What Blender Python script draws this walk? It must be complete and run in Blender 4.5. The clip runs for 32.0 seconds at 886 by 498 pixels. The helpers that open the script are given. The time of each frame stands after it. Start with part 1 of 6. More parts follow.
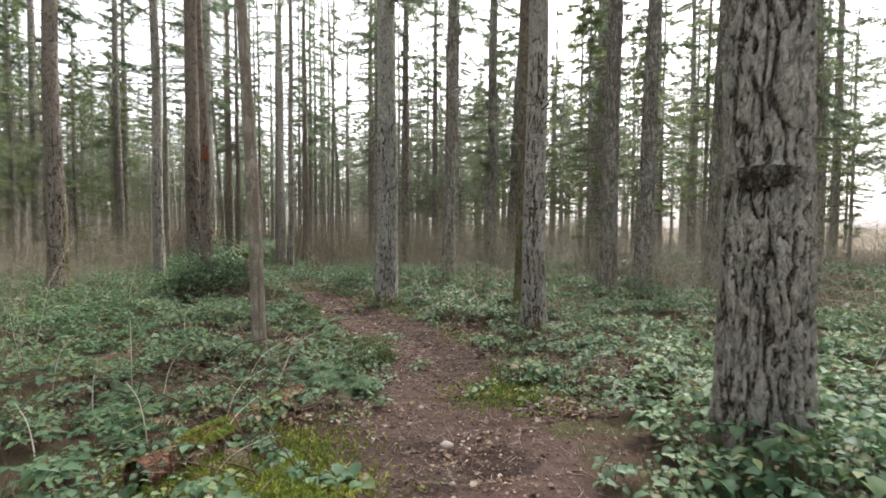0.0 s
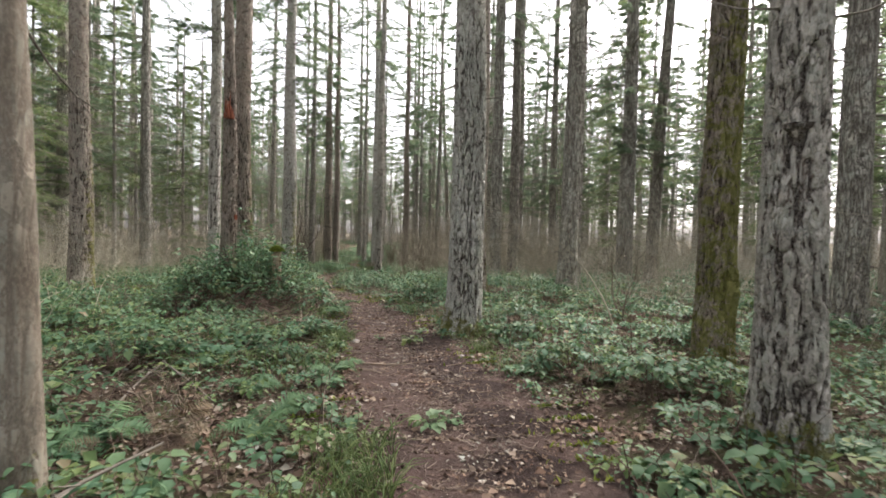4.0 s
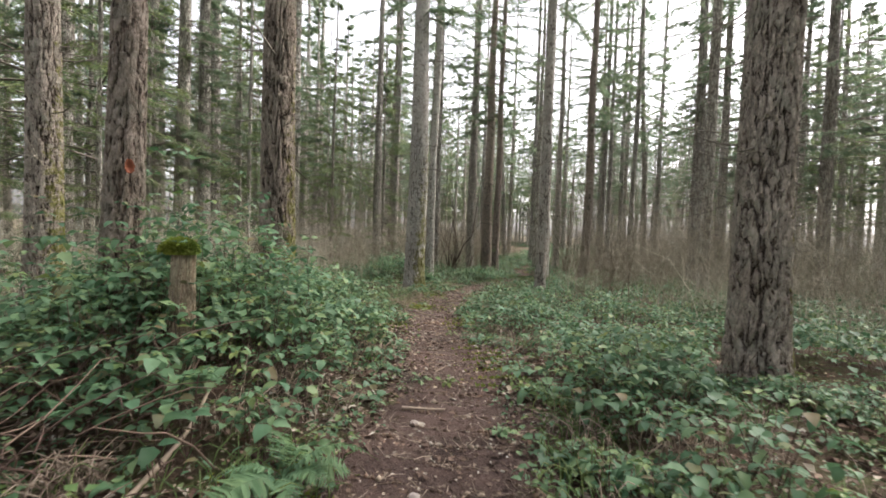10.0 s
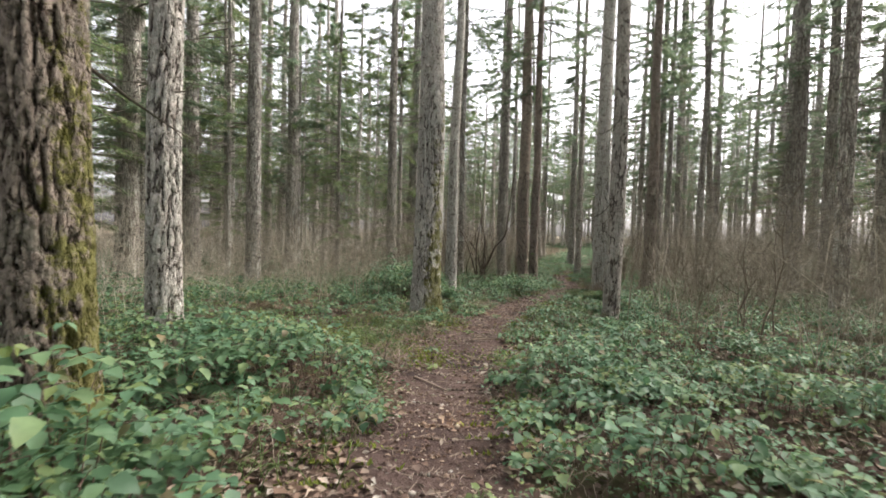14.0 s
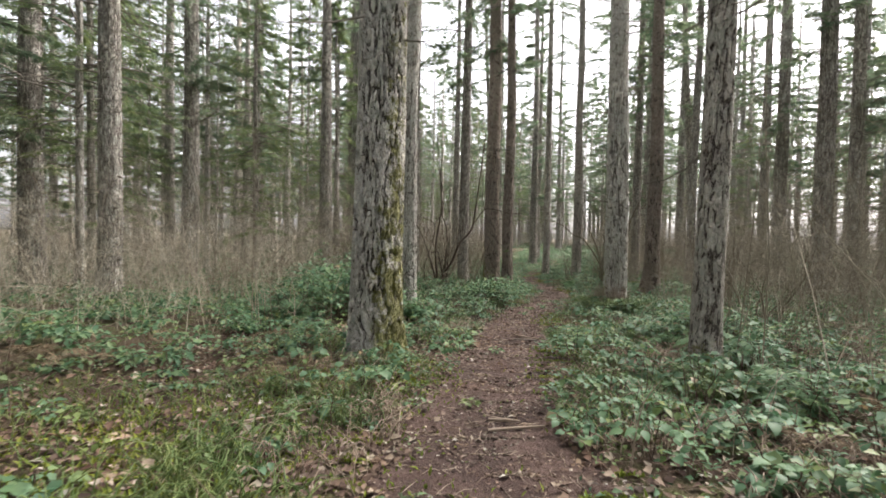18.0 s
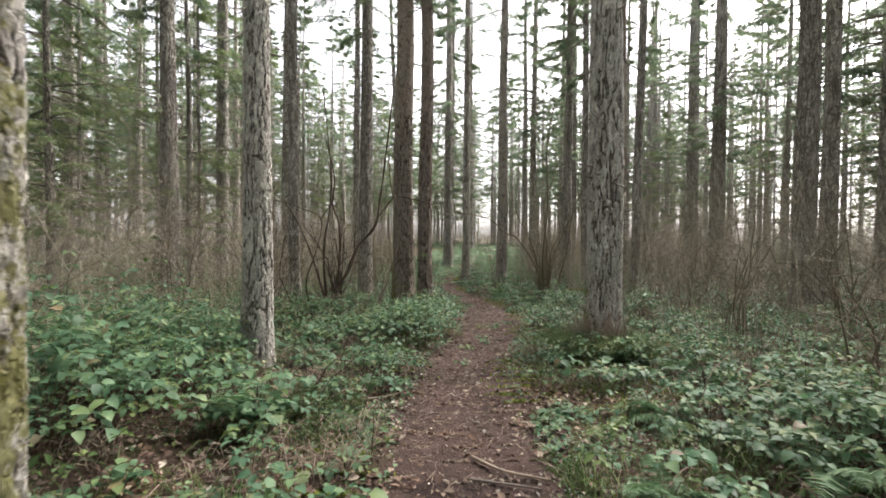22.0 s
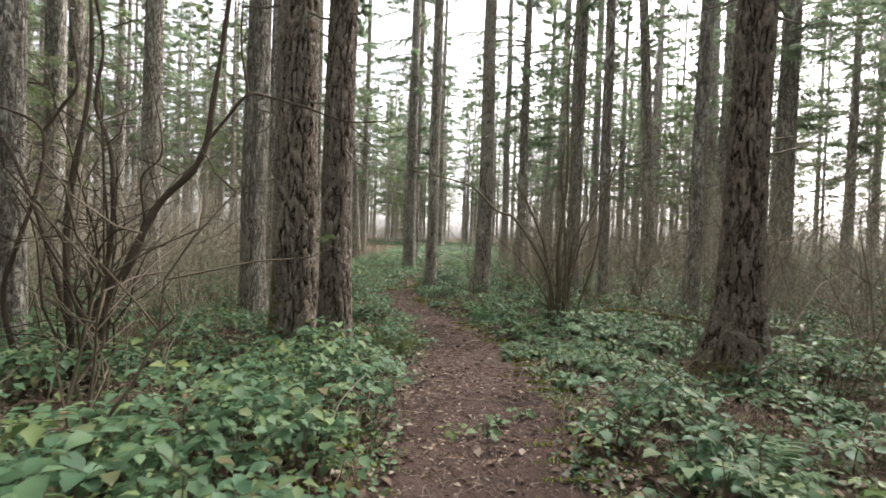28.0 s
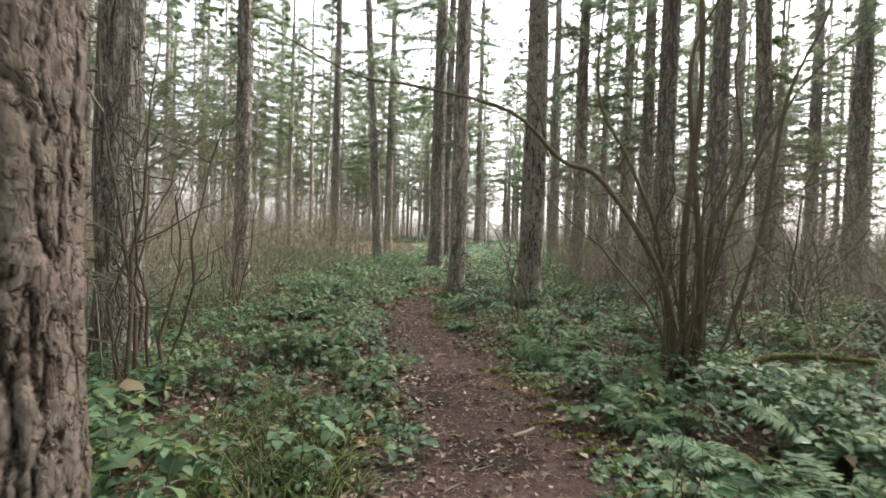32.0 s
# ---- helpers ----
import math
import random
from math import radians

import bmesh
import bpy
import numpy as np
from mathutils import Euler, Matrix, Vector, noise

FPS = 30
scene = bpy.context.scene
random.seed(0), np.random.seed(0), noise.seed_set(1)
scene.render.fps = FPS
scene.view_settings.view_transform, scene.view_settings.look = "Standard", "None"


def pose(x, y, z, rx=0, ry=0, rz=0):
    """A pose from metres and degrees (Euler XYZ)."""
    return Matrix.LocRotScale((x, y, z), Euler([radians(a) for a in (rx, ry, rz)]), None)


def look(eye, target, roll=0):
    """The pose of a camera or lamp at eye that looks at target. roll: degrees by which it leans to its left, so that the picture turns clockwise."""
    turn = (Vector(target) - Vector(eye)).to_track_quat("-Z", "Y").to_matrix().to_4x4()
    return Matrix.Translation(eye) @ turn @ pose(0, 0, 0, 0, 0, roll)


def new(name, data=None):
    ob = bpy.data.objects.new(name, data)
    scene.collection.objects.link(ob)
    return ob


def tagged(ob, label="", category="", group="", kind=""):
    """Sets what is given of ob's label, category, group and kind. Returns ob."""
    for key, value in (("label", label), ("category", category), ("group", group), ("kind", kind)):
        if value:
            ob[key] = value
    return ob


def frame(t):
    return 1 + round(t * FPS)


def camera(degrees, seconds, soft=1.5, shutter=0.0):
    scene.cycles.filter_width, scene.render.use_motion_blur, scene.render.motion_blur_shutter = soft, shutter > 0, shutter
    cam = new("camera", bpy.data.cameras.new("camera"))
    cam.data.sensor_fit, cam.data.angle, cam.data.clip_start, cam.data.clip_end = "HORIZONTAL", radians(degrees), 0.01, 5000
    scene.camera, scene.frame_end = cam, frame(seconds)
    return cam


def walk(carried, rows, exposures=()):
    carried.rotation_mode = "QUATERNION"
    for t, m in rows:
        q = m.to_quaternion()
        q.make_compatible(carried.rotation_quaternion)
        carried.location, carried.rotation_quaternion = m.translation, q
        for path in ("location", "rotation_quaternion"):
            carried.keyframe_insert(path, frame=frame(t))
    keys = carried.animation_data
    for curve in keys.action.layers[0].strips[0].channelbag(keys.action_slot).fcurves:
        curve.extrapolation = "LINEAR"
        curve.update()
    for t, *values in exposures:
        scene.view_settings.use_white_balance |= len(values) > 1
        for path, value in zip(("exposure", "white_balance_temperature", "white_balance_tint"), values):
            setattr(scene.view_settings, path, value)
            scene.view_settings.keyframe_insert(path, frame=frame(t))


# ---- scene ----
cam = camera(84.0, 32.0, soft=1.7, shutter=0.3)
PATH = [
    (0.0, 0.002, -0.003, 1.499, 87.33, -0.23, 1.20),
    (0.5, 0.048, 0.544, 1.448, 87.43, -0.40, 3.08),
    (1.0, 0.094, 1.092, 1.381, 87.43, -0.29, 6.72),
    (1.5, 0.097, 1.660, 1.291, 87.50, -0.37, 8.65),
    (2.0, 0.103, 2.268, 1.226, 87.48, -0.22, 9.78),
    (2.5, 0.092, 2.869, 1.183, 87.60, -0.23, 11.15),
    (4.5, -0.098, 5.123, 1.021, 88.54, -1.54, 17.09),
    (5.0, -0.188, 5.645, 0.973, 88.55, -1.74, 19.96),
    (5.5, -0.297, 6.190, 0.952, 88.51, -1.71, 22.41),
    (6.0, -0.387, 6.750, 0.959, 88.41, -1.67, 26.06),
    (6.5, -0.526, 7.309, 0.929, 88.23, -1.71, 28.41),
    (7.0, -0.661, 7.866, 0.910, 88.16, -1.71, 31.05),
    (7.5, -0.843, 8.403, 0.877, 88.04, -1.83, 33.32),
    (8.0, -1.039, 8.947, 0.873, 88.11, -1.84, 33.78),
    (8.5, -1.222, 9.468, 0.888, 88.10, -1.85, 34.05),
    (9.0, -1.498, 10.021, 0.885, 87.95, -1.82, 34.35),
    (9.5, -1.772, 10.528, 0.908, 88.04, -1.94, 34.77),
    (10.0, -2.079, 10.969, 0.890, 88.07, -1.99, 35.89),
    (10.5, -2.407, 11.431, 0.889, 88.13, -1.73, 36.30),
    (11.0, -2.678, 11.847, 0.916, 88.25, -1.67, 36.65),
    (11.5, -3.008, 12.286, 0.909, 88.13, -1.62, 36.92),
    (12.0, -3.320, 12.751, 0.886, 88.16, -1.52, 37.10),
    (12.5, -3.640, 13.188, 0.837, 88.12, -1.37, 37.33),
    (13.0, -3.908, 13.638, 0.807, 88.27, -1.09, 37.63),
    (13.5, -4.200, 14.093, 0.826, 88.25, -1.26, 38.64),
    (14.0, -4.537, 14.510, 0.862, 88.11, -1.49, 39.15),
    (14.5, -4.889, 14.935, 0.875, 88.35, -1.38, 39.39),
    (16.5, -6.492, 16.448, 0.647, 88.37, -0.99, 37.50),
    (17.0, -6.810, 16.874, 0.604, 88.49, -1.00, 36.72),
    (17.5, -7.155, 17.285, 0.556, 88.49, -1.09, 34.79),
    (18.0, -7.444, 17.727, 0.533, 88.58, -1.00, 32.43),
    (18.5, -7.741, 18.147, 0.521, 88.62, -0.97, 30.61),
    (19.0, -8.027, 18.585, 0.526, 88.61, -0.78, 28.48),
    (19.5, -8.281, 19.072, 0.546, 88.56, -0.67, 27.39),
    (20.0, -8.593, 19.561, 0.534, 88.53, -0.77, 24.98),
    (20.5, -8.857, 20.058, 0.514, 88.58, -0.74, 23.28),
    (21.0, -9.105, 20.523, 0.503, 88.59, -0.68, 22.36),
    (21.5, -9.316, 21.013, 0.502, 88.63, -0.52, 21.85),
    (22.0, -9.468, 21.477, 0.540, 88.60, -0.39, 21.59),
    (22.5, -9.672, 21.954, 0.523, 88.49, -0.34, 21.22),
    (23.0, -9.852, 22.452, 0.492, 88.43, -0.41, 21.12),
    (23.5, -10.070, 22.917, 0.480, 88.39, -0.59, 21.03),
    (24.0, -10.307, 23.389, 0.492, 88.39, -0.58, 21.02),
    (24.5, -10.514, 23.836, 0.504, 88.39, -0.67, 21.18),
    (26.5, -11.018, 25.812, 0.237, 88.49, -1.51, 18.74),
    (27.0, -11.099, 26.304, 0.194, 88.64, -1.70, 18.26),
    (27.5, -11.212, 26.790, 0.170, 88.70, -1.74, 17.99),
    (28.0, -11.304, 27.234, 0.168, 88.74, -1.88, 18.11),
    (28.5, -11.489, 27.658, 0.131, 88.58, -1.98, 18.18),
    (29.0, -11.659, 28.108, 0.087, 88.58, -1.96, 18.49),
    (29.5, -11.808, 28.558, 0.081, 88.56, -1.83, 18.66),
    (30.0, -11.928, 29.063, 0.079, 88.52, -1.62, 18.80),
    (30.5, -11.980, 29.564, 0.094, 88.59, -1.32, 19.18),
    (31.0, -12.079, 30.083, 0.058, 88.45, -1.34, 19.51),
    (31.5, -12.176, 30.589, 0.021, 88.52, -1.42, 20.77),
    (32.0, -12.327, 31.064, -0.043, 88.56, -1.66, 22.88),
]
walk(cam, [(t, pose(x, y, z, rx, ry, rz)) for t, x, y, z, rx, ry, rz in PATH],
     exposures=[(0.0, 1.88, 6520, 15.5), (3.0, 1.97, 6520, 15.5), (14.0, 2.05, 6520, 15.5), (21.0, 2.17, 6520, 15.5), (26.0, 2.21, 6520, 15.5), (32.0, 2.23, 6520, 15.5)])

# ---- world and light: bright overcast day, veiled sun ahead to the right ----
SUN_AZ, SUN_EL = radians(28), radians(48)
world = bpy.data.worlds.new("overcast_sky")
scene.world = world
world.use_nodes = True
wn = world.node_tree
sky = wn.nodes.new("ShaderNodeTexSky")
sky.sky_type = "NISHITA"
sky.sun_disc = False
sky.sun_elevation, sky.sun_rotation = SUN_EL, SUN_AZ
sky.air_density, sky.dust_density, sky.ozone_density = 1.0, 4.0, 1.0
hsv = wn.nodes.new("ShaderNodeHueSaturation")
hsv.inputs["Saturation"].default_value = 0.22
wn.links.new(sky.outputs[0], hsv.inputs["Color"])
wn.links.new(hsv.outputs[0], wn.nodes["Background"].inputs["Color"])
wn.nodes["Background"].inputs["Strength"].default_value = 0.132
sun_data = bpy.data.lights.new("sun", "SUN")
sun_data.energy, sun_data.angle, sun_data.color = 1.9, radians(35), (1.0, 0.95, 0.88)
sun = new("sun", sun_data)
sun.matrix_world = look((0, 0, 0), (-math.sin(SUN_AZ) * math.cos(SUN_EL), -math.cos(SUN_AZ) * math.cos(SUN_EL), -math.sin(SUN_EL)))

rng = np.random.default_rng(7)

# ---- plan: the trail's middle line and the lie of the ground ----
TRAIL = np.array([(0.3, -14), (0.2, -6), (0.12, 0), (0.12, 2.5), (-0.08, 4.2), (-0.27, 6.3), (-0.9, 8.2), (-1.78, 9.8), (-2.95, 11.9), (-4.3, 14.1),
                  (-5.9, 16.1), (-7.6, 18.2), (-8.9, 20.3), (-9.85, 22.6), (-10.62, 24.5), (-11.45, 27.0), (-11.95, 29.6), (-12.64, 32.2),
                  (-13.55, 34.6), (-15.2, 37.0), (-16.4, 39.4), (-17.4, 43.0), (-19.5, 52.0), (-22.4, 63.0), (-25.0, 75.0)])
RISE = np.array([(-60, 0.0), (0, -0.05), (3.6, -0.16), (6, -0.31), (9.4, -0.45), (15.6, -0.44), (19.2, -0.62), (21.5, -0.74), (26.5, -0.92),
                 (34.4, -1.25), (37, -1.38), (44, -1.35), (56, -1.0), (68, -0.7), (140, -0.5)])


# half the trail's width along its way
EDGE_Y = [0, 5, 9.5, 11, 12.3, 14, 17, 18.5, 20, 22, 25, 27, 30, 32.5, 35, 37.5, 39.5, 41]
EDGE_HALF = [0.72, 0.72, 0.75, 0.72, 0.65, 0.40, 0.38, 0.45, 0.55, 0.46, 0.52, 0.46, 0.55, 0.62, 0.46, 0.40, 0.30, 0.02]


def dense_line(pts, step=0.25):
    out = []
    for i in range(1, len(pts) - 2):
        n = max(2, int(np.linalg.norm(pts[i + 1] - pts[i]) / step))
        for k in range(n):
            t = k / n
            a, b, c, d = pts[i - 1], pts[i], pts[i + 1], pts[i + 2]
            out.append(0.5 * (2 * b + (c - a) * t + (2 * a - 5 * b + 4 * c - d) * t * t + (3 * b - a - 3 * c + d) * t ** 3))
    return np.array(out)


LINE = dense_line(TRAIL)
TANG = np.gradient(LINE, axis=0)
TANG /= np.linalg.norm(TANG, axis=1, keepdims=True)


def trail_offset(x, y):
    """Signed distance from the trail's middle: positive to the right of the way walked."""
    x, y = np.atleast_1d(x).astype(float), np.atleast_1d(y).astype(float)
    out = np.empty(len(x))
    for i in range(0, len(x), 20000):
        dx = x[i:i + 20000, None] - LINE[None, :, 0]
        dy = y[i:i + 20000, None] - LINE[None, :, 1]
        j = np.argmin(dx * dx + dy * dy, axis=1)
        k = np.arange(len(j))
        dx, dy = dx[k, j], dy[k, j]
        side = np.sign(dx * TANG[j, 1] - dy * TANG[j, 0])
        out[i:i + 20000] = np.hypot(dx, dy) * np.where(side == 0, 1, side)
    return out - 0.1


def waves(x, y, size, seed=0):
    """Smooth noise about zero with patches of the given size in metres."""
    r = np.random.default_rng(100 + seed)
    total = np.zeros_like(x, dtype=float)
    for k in range(9):
        a, p, f = r.uniform(0, 6.28), r.uniform(0, 6.28), r.uniform(0.6, 1.7)
        total += np.sin((x * math.cos(a) + y * math.sin(a)) * 6.28 / size * f / 1.6 + p + 1.3 * np.sin((x * math.sin(a) - y * math.cos(a)) * 3.1 / size * f + p * 2))
    return total / 4.0


def ground_z(x, y, off=None):
    x, y = np.atleast_1d(x).astype(float), np.atleast_1d(y).astype(float)
    u = y * 0.93 - x * 0.37
    z = sum(np.interp(u + d, RISE[:, 0], RISE[:, 1]) for d in (-2.0, -1.0, 0.0, 1.0, 2.0)) / 5
    o = np.abs(trail_offset(x, y) if off is None else off)
    away = np.clip((o - 0.6) / 2.5, 0, 1)
    z += away * (0.05 + 0.06 * waves(x, y, 4.5, 1)) + np.clip((o - 5) / 20, 0, 1) * 0.35 * waves(x, y, 17, 2)
    z += 0.010 * waves(x, y, 0.7, 3) * (1 + away) - 0.03 * np.clip(1 - o / 0.55, 0, 1)
    z += 0.28 * np.exp(-((x + 5.7) ** 2 + (y - 12.7) ** 2) / 1.3)
    return z


def gz(x, y):
    return float(ground_z(x, y)[0])


# ---- helpers for meshes ----
def np_mesh(name, verts, quads=None, tris=None, smooth=True):
    me = bpy.data.meshes.new(name)
    verts = np.asarray(verts, dtype=np.float32).reshape(-1, 3)
    nq = 0 if quads is None else len(quads)
    nt = 0 if tris is None else len(tris)
    loops = np.concatenate([np.asarray(quads).reshape(-1) if nq else np.zeros(0, int), np.asarray(tris).reshape(-1) if nt else np.zeros(0, int)]).astype(np.int32)
    starts = np.concatenate([np.arange(nq) * 4, nq * 4 + np.arange(nt) * 3]).astype(np.int32)
    me.vertices.add(len(verts))
    me.vertices.foreach_set("co", verts.reshape(-1))
    me.loops.add(len(loops))
    me.loops.foreach_set("vertex_index", loops)
    me.polygons.add(nq + nt)
    me.polygons.foreach_set("loop_start", starts)
    me.polygons.foreach_set("use_smooth", np.full(nq + nt, smooth))
    me.update(calc_edges=True)
    return me


def mesh_part(name, me, material, parent=None, label=""):
    """One mesh object, under a thing where one is given."""
    ob = new(name, me)
    if material and not me.materials:
        me.materials.append(material)
    if parent:
        ob.parent = parent
    return tagged(ob, label)


def thing(name, m, label, category, group="", kind=""):
    ob = new(name)
    ob.empty_display_size = 0.2
    ob.matrix_world = m
    return tagged(ob, label, category, group, kind)


def tubes(points, radii, sides=4):
    """Sticks along rows of points (n, k, 3) with radii (n, k): vertices and quads."""
    points = np.asarray(points, float)
    n, k, _ = points.shape
    radii = np.broadcast_to(np.asarray(radii, float), (n, k))
    axis = points[:, -1] - points[:, 0]
    axis /= np.linalg.norm(axis, axis=1, keepdims=True) + 1e-9
    ref = np.where(np.abs(axis[:, 2:3]) > 0.8, np.array([[1.0, 0, 0]]), np.array([[0, 0, 1.0]]))
    a = np.cross(axis, ref)
    a /= np.linalg.norm(a, axis=1, keepdims=True) + 1e-9
    b = np.cross(axis, a)
    ang = np.arange(sides) * 2 * np.pi / sides
    ring = np.cos(ang)[None, :, None] * a[:, None, :] + np.sin(ang)[None, :, None] * b[:, None, :]
    verts = points[:, :, None, :] + radii[:, :, None, None] * ring[:, None, :, :]
    base = np.arange(n)[:, None, None] * k * sides
    i, j = np.arange(k - 1)[None, :, None], np.arange(sides)[None, None, :]
    q = np.stack([base + i * sides + j, base + i * sides + (j + 1) % sides, base + (i + 1) * sides + (j + 1) % sides, base + (i + 1) * sides + j], -1)
    return verts.reshape(-1, 3), q.reshape(-1, 4)


LEAF_V = np.array([(0, 0, 0), (0, 0.36, 0.0), (0, 0.72, -0.04), (0, 1, -0.2), (0.37, 0.27, 0.09), (0.27, 0.68, 0.04), (-0.37, 0.27, 0.09), (-0.27, 0.68, 0.04)])
LEAF_T = [(0, 4, 1), (2, 5, 3), (0, 1, 6), (2, 3, 7)]
LEAF_Q = [(1, 4, 5, 2), (1, 2, 7, 6)]
BLADE_V = np.array([(0, 0, 0), (0.36, 0.42, 0.10), (0, 1, -0.15), (-0.36, 0.42, 0.10)])
BLADE_T = [(0, 1, 2), (0, 2, 3)]
SPRAY_V = np.array([(-0.045, 0.05, 0), (0.055, 0.3, 0.02), (0.02, 1, -0.1), (-0.05, 0.2, 0.01), (0.0, 0.42, 0.02), (0.42, 0.74, -0.05)])
SPRAY_T = [(0, 1, 2), (3, 4, 5)]
PINNA_V = np.array([(0.07, 0, 0), (0.085, 0.4, 0.03), (0.0, 1, -0.05), (-0.085, 0.4, 0.03), (-0.07, 0, 0)])


def placed(template, pos, yaw, pitch, roll, size, width=1.0):
    """Copies of a template at pos, turned by yaw, raised by pitch and rolled: (n, k, 3)."""
    t = np.asarray(template, float)[None] * np.stack([size * width, size, size], -1)[:, None, :]
    c, s = np.cos(roll)[:, None], np.sin(roll)[:, None]
    x, y, z = t[..., 0] * c + t[..., 2] * s, t[..., 1], -t[..., 0] * s + t[..., 2] * c
    c, s = np.cos(pitch)[:, None], np.sin(pitch)[:, None]
    y, z = y * c - z * s, y * s + z * c
    c, s = np.cos(yaw)[:, None], np.sin(yaw)[:, None]
    return np.stack([x * c - y * s, x * s + y * c, z], -1) + np.asarray(pos)[:, None, :]


def indexed(faces, n, k):
    f = np.asarray(faces)
    return (f[None] + (np.arange(n) * k)[:, None, None]).reshape(-1, f.shape[1])


def leaves_mesh(name, pos, yaw, pitch, roll, size, width=1.0, fine=True):
    if fine:
        v = placed(LEAF_V, pos, yaw, pitch, roll, size, width)
        return np_mesh(name, v, indexed(LEAF_Q, len(v), 8), indexed(LEAF_T, len(v), 8))
    v = placed(BLADE_V, pos, yaw, pitch, roll, size, width)
    return np_mesh(name, v, None, indexed(BLADE_T, len(v), 4))


def joined(name, pieces, smooth=True):
    """One mesh from pieces of (vertices, quads or None, tris or None)."""
    vs, qs, ts, at = [], [], [], 0
    for v, q, t in pieces:
        v = np.asarray(v).reshape(-1, 3)
        vs.append(v)
        if q is not None and len(q):
            qs.append(np.asarray(q) + at)
        if t is not None and len(t):
            ts.append(np.asarray(t) + at)
        at += len(v)
    return np_mesh(name, np.concatenate(vs), np.concatenate(qs) if qs else None, np.concatenate(ts) if ts else None, smooth)


# ---- materials ----
class Nodes:
    """Short hand for a node tree with one principled surface."""

    def __init__(self, name):
        self.mat = bpy.data.materials.new(name)
        self.mat.use_nodes = True
        self.t = self.mat.node_tree
        self.bsdf = self.t.nodes["Principled BSDF"]
        self.co = self.t.nodes.new("ShaderNodeTexCoord")

    def link(self, a, b):
        self.t.links.new(a, b)

    def mapped(self, scale, coord="Object"):
        m = self.t.nodes.new("ShaderNodeMapping")
        m.inputs["Scale"].default_value = scale
        self.link(self.co.outputs[coord], m.inputs["Vector"])
        return m.outputs[0]

    def noise(self, scale, detail=4, rough=0.6, vector=None, distortion=0.0):
        n = self.t.nodes.new("ShaderNodeTexNoise")
        n.inputs["Scale"].default_value, n.inputs["Detail"].default_value = scale, detail
        n.inputs["Roughness"].default_value, n.inputs["Distortion"].default_value = rough, distortion
        self.link(vector or self.co.outputs["Object"], n.inputs["Vector"])
        return n.outputs[0]

    def voronoi(self, scale, vector=None, feature="DISTANCE_TO_EDGE"):
        n = self.t.nodes.new("ShaderNodeTexVoronoi")
        n.feature = feature
        n.inputs["Scale"].default_value = scale
        self.link(vector or self.co.outputs["Object"], n.inputs["Vector"])
        return n.outputs[0]

    def ramp(self, fac, *stops):
        r = self.t.nodes.new("ShaderNodeValToRGB")
        e = r.color_ramp.elements
        while len(e) < len(stops):
            e.new(0.5)
        for el, (p, c) in zip(e, stops):
            el.position = p
            el.color = (*c, 1) if len(c) == 3 else c
        self.link(fac, r.inputs[0])
        return r.outputs[0]

    def mix(self, fac, a, b, mode="MIX"):
        m = self.t.nodes.new("ShaderNodeMix")
        m.data_type, m.blend_type = "RGBA", mode
        for value, sock in ((fac, m.inputs[0]), (a, m.inputs[6]), (b, m.inputs[7])):
            if hasattr(value, "is_linked"):
                self.link(value, sock)
            else:
                sock.default_value = value if not isinstance(value, tuple) else (*value, 1)
        return m.outputs[2]

    def math(self, op, a, b=0.0):
        m = self.t.nodes.new("ShaderNodeMath")
        m.operation = op
        for value, sock in ((a, m.inputs[0]), (b, m.inputs[1])):
            if hasattr(value, "is_linked"):
                self.link(value, sock)
            else:
                sock.default_value = value
        return m.outputs[0]

    def bump(self, height, strength, distance):
        b = self.t.nodes.new("ShaderNodeBump")
        b.inputs["Strength"].default_value, b.inputs["Distance"].default_value = strength, distance
        self.link(height, b.inputs["Height"])
        self.link(b.outputs[0], self.bsdf.inputs["Normal"])

    def done(self, color, rough=0.9, spec=0.2):
        self.link(color, self.bsdf.inputs["Base Color"])
        if hasattr(rough, "is_linked"):
            self.link(rough, self.bsdf.inputs["Roughness"])
        else:
            self.bsdf.inputs["Roughness"].default_value = rough
        self.bsdf.inputs["Specular IOR Level"].default_value = spec
        return self.mat

    def island(self):
        return self.t.nodes.new("ShaderNodeNewGeometry").outputs["Random Per Island"]

    def see_through(self, color, amount):
        """Let light pass through thin leaves."""
        tr = self.t.nodes.new("ShaderNodeBsdfTranslucent")
        mx = self.t.nodes.new("ShaderNodeMixShader")
        mx.inputs[0].default_value = amount
        self.link(color, tr.inputs[0])
        self.link(self.bsdf.outputs[0], mx.inputs[1])
        self.link(tr.outputs[0], mx.inputs[2])
        self.link(mx.outputs[0], self.t.nodes["Material Output"].inputs["Surface"])
        return self.mat


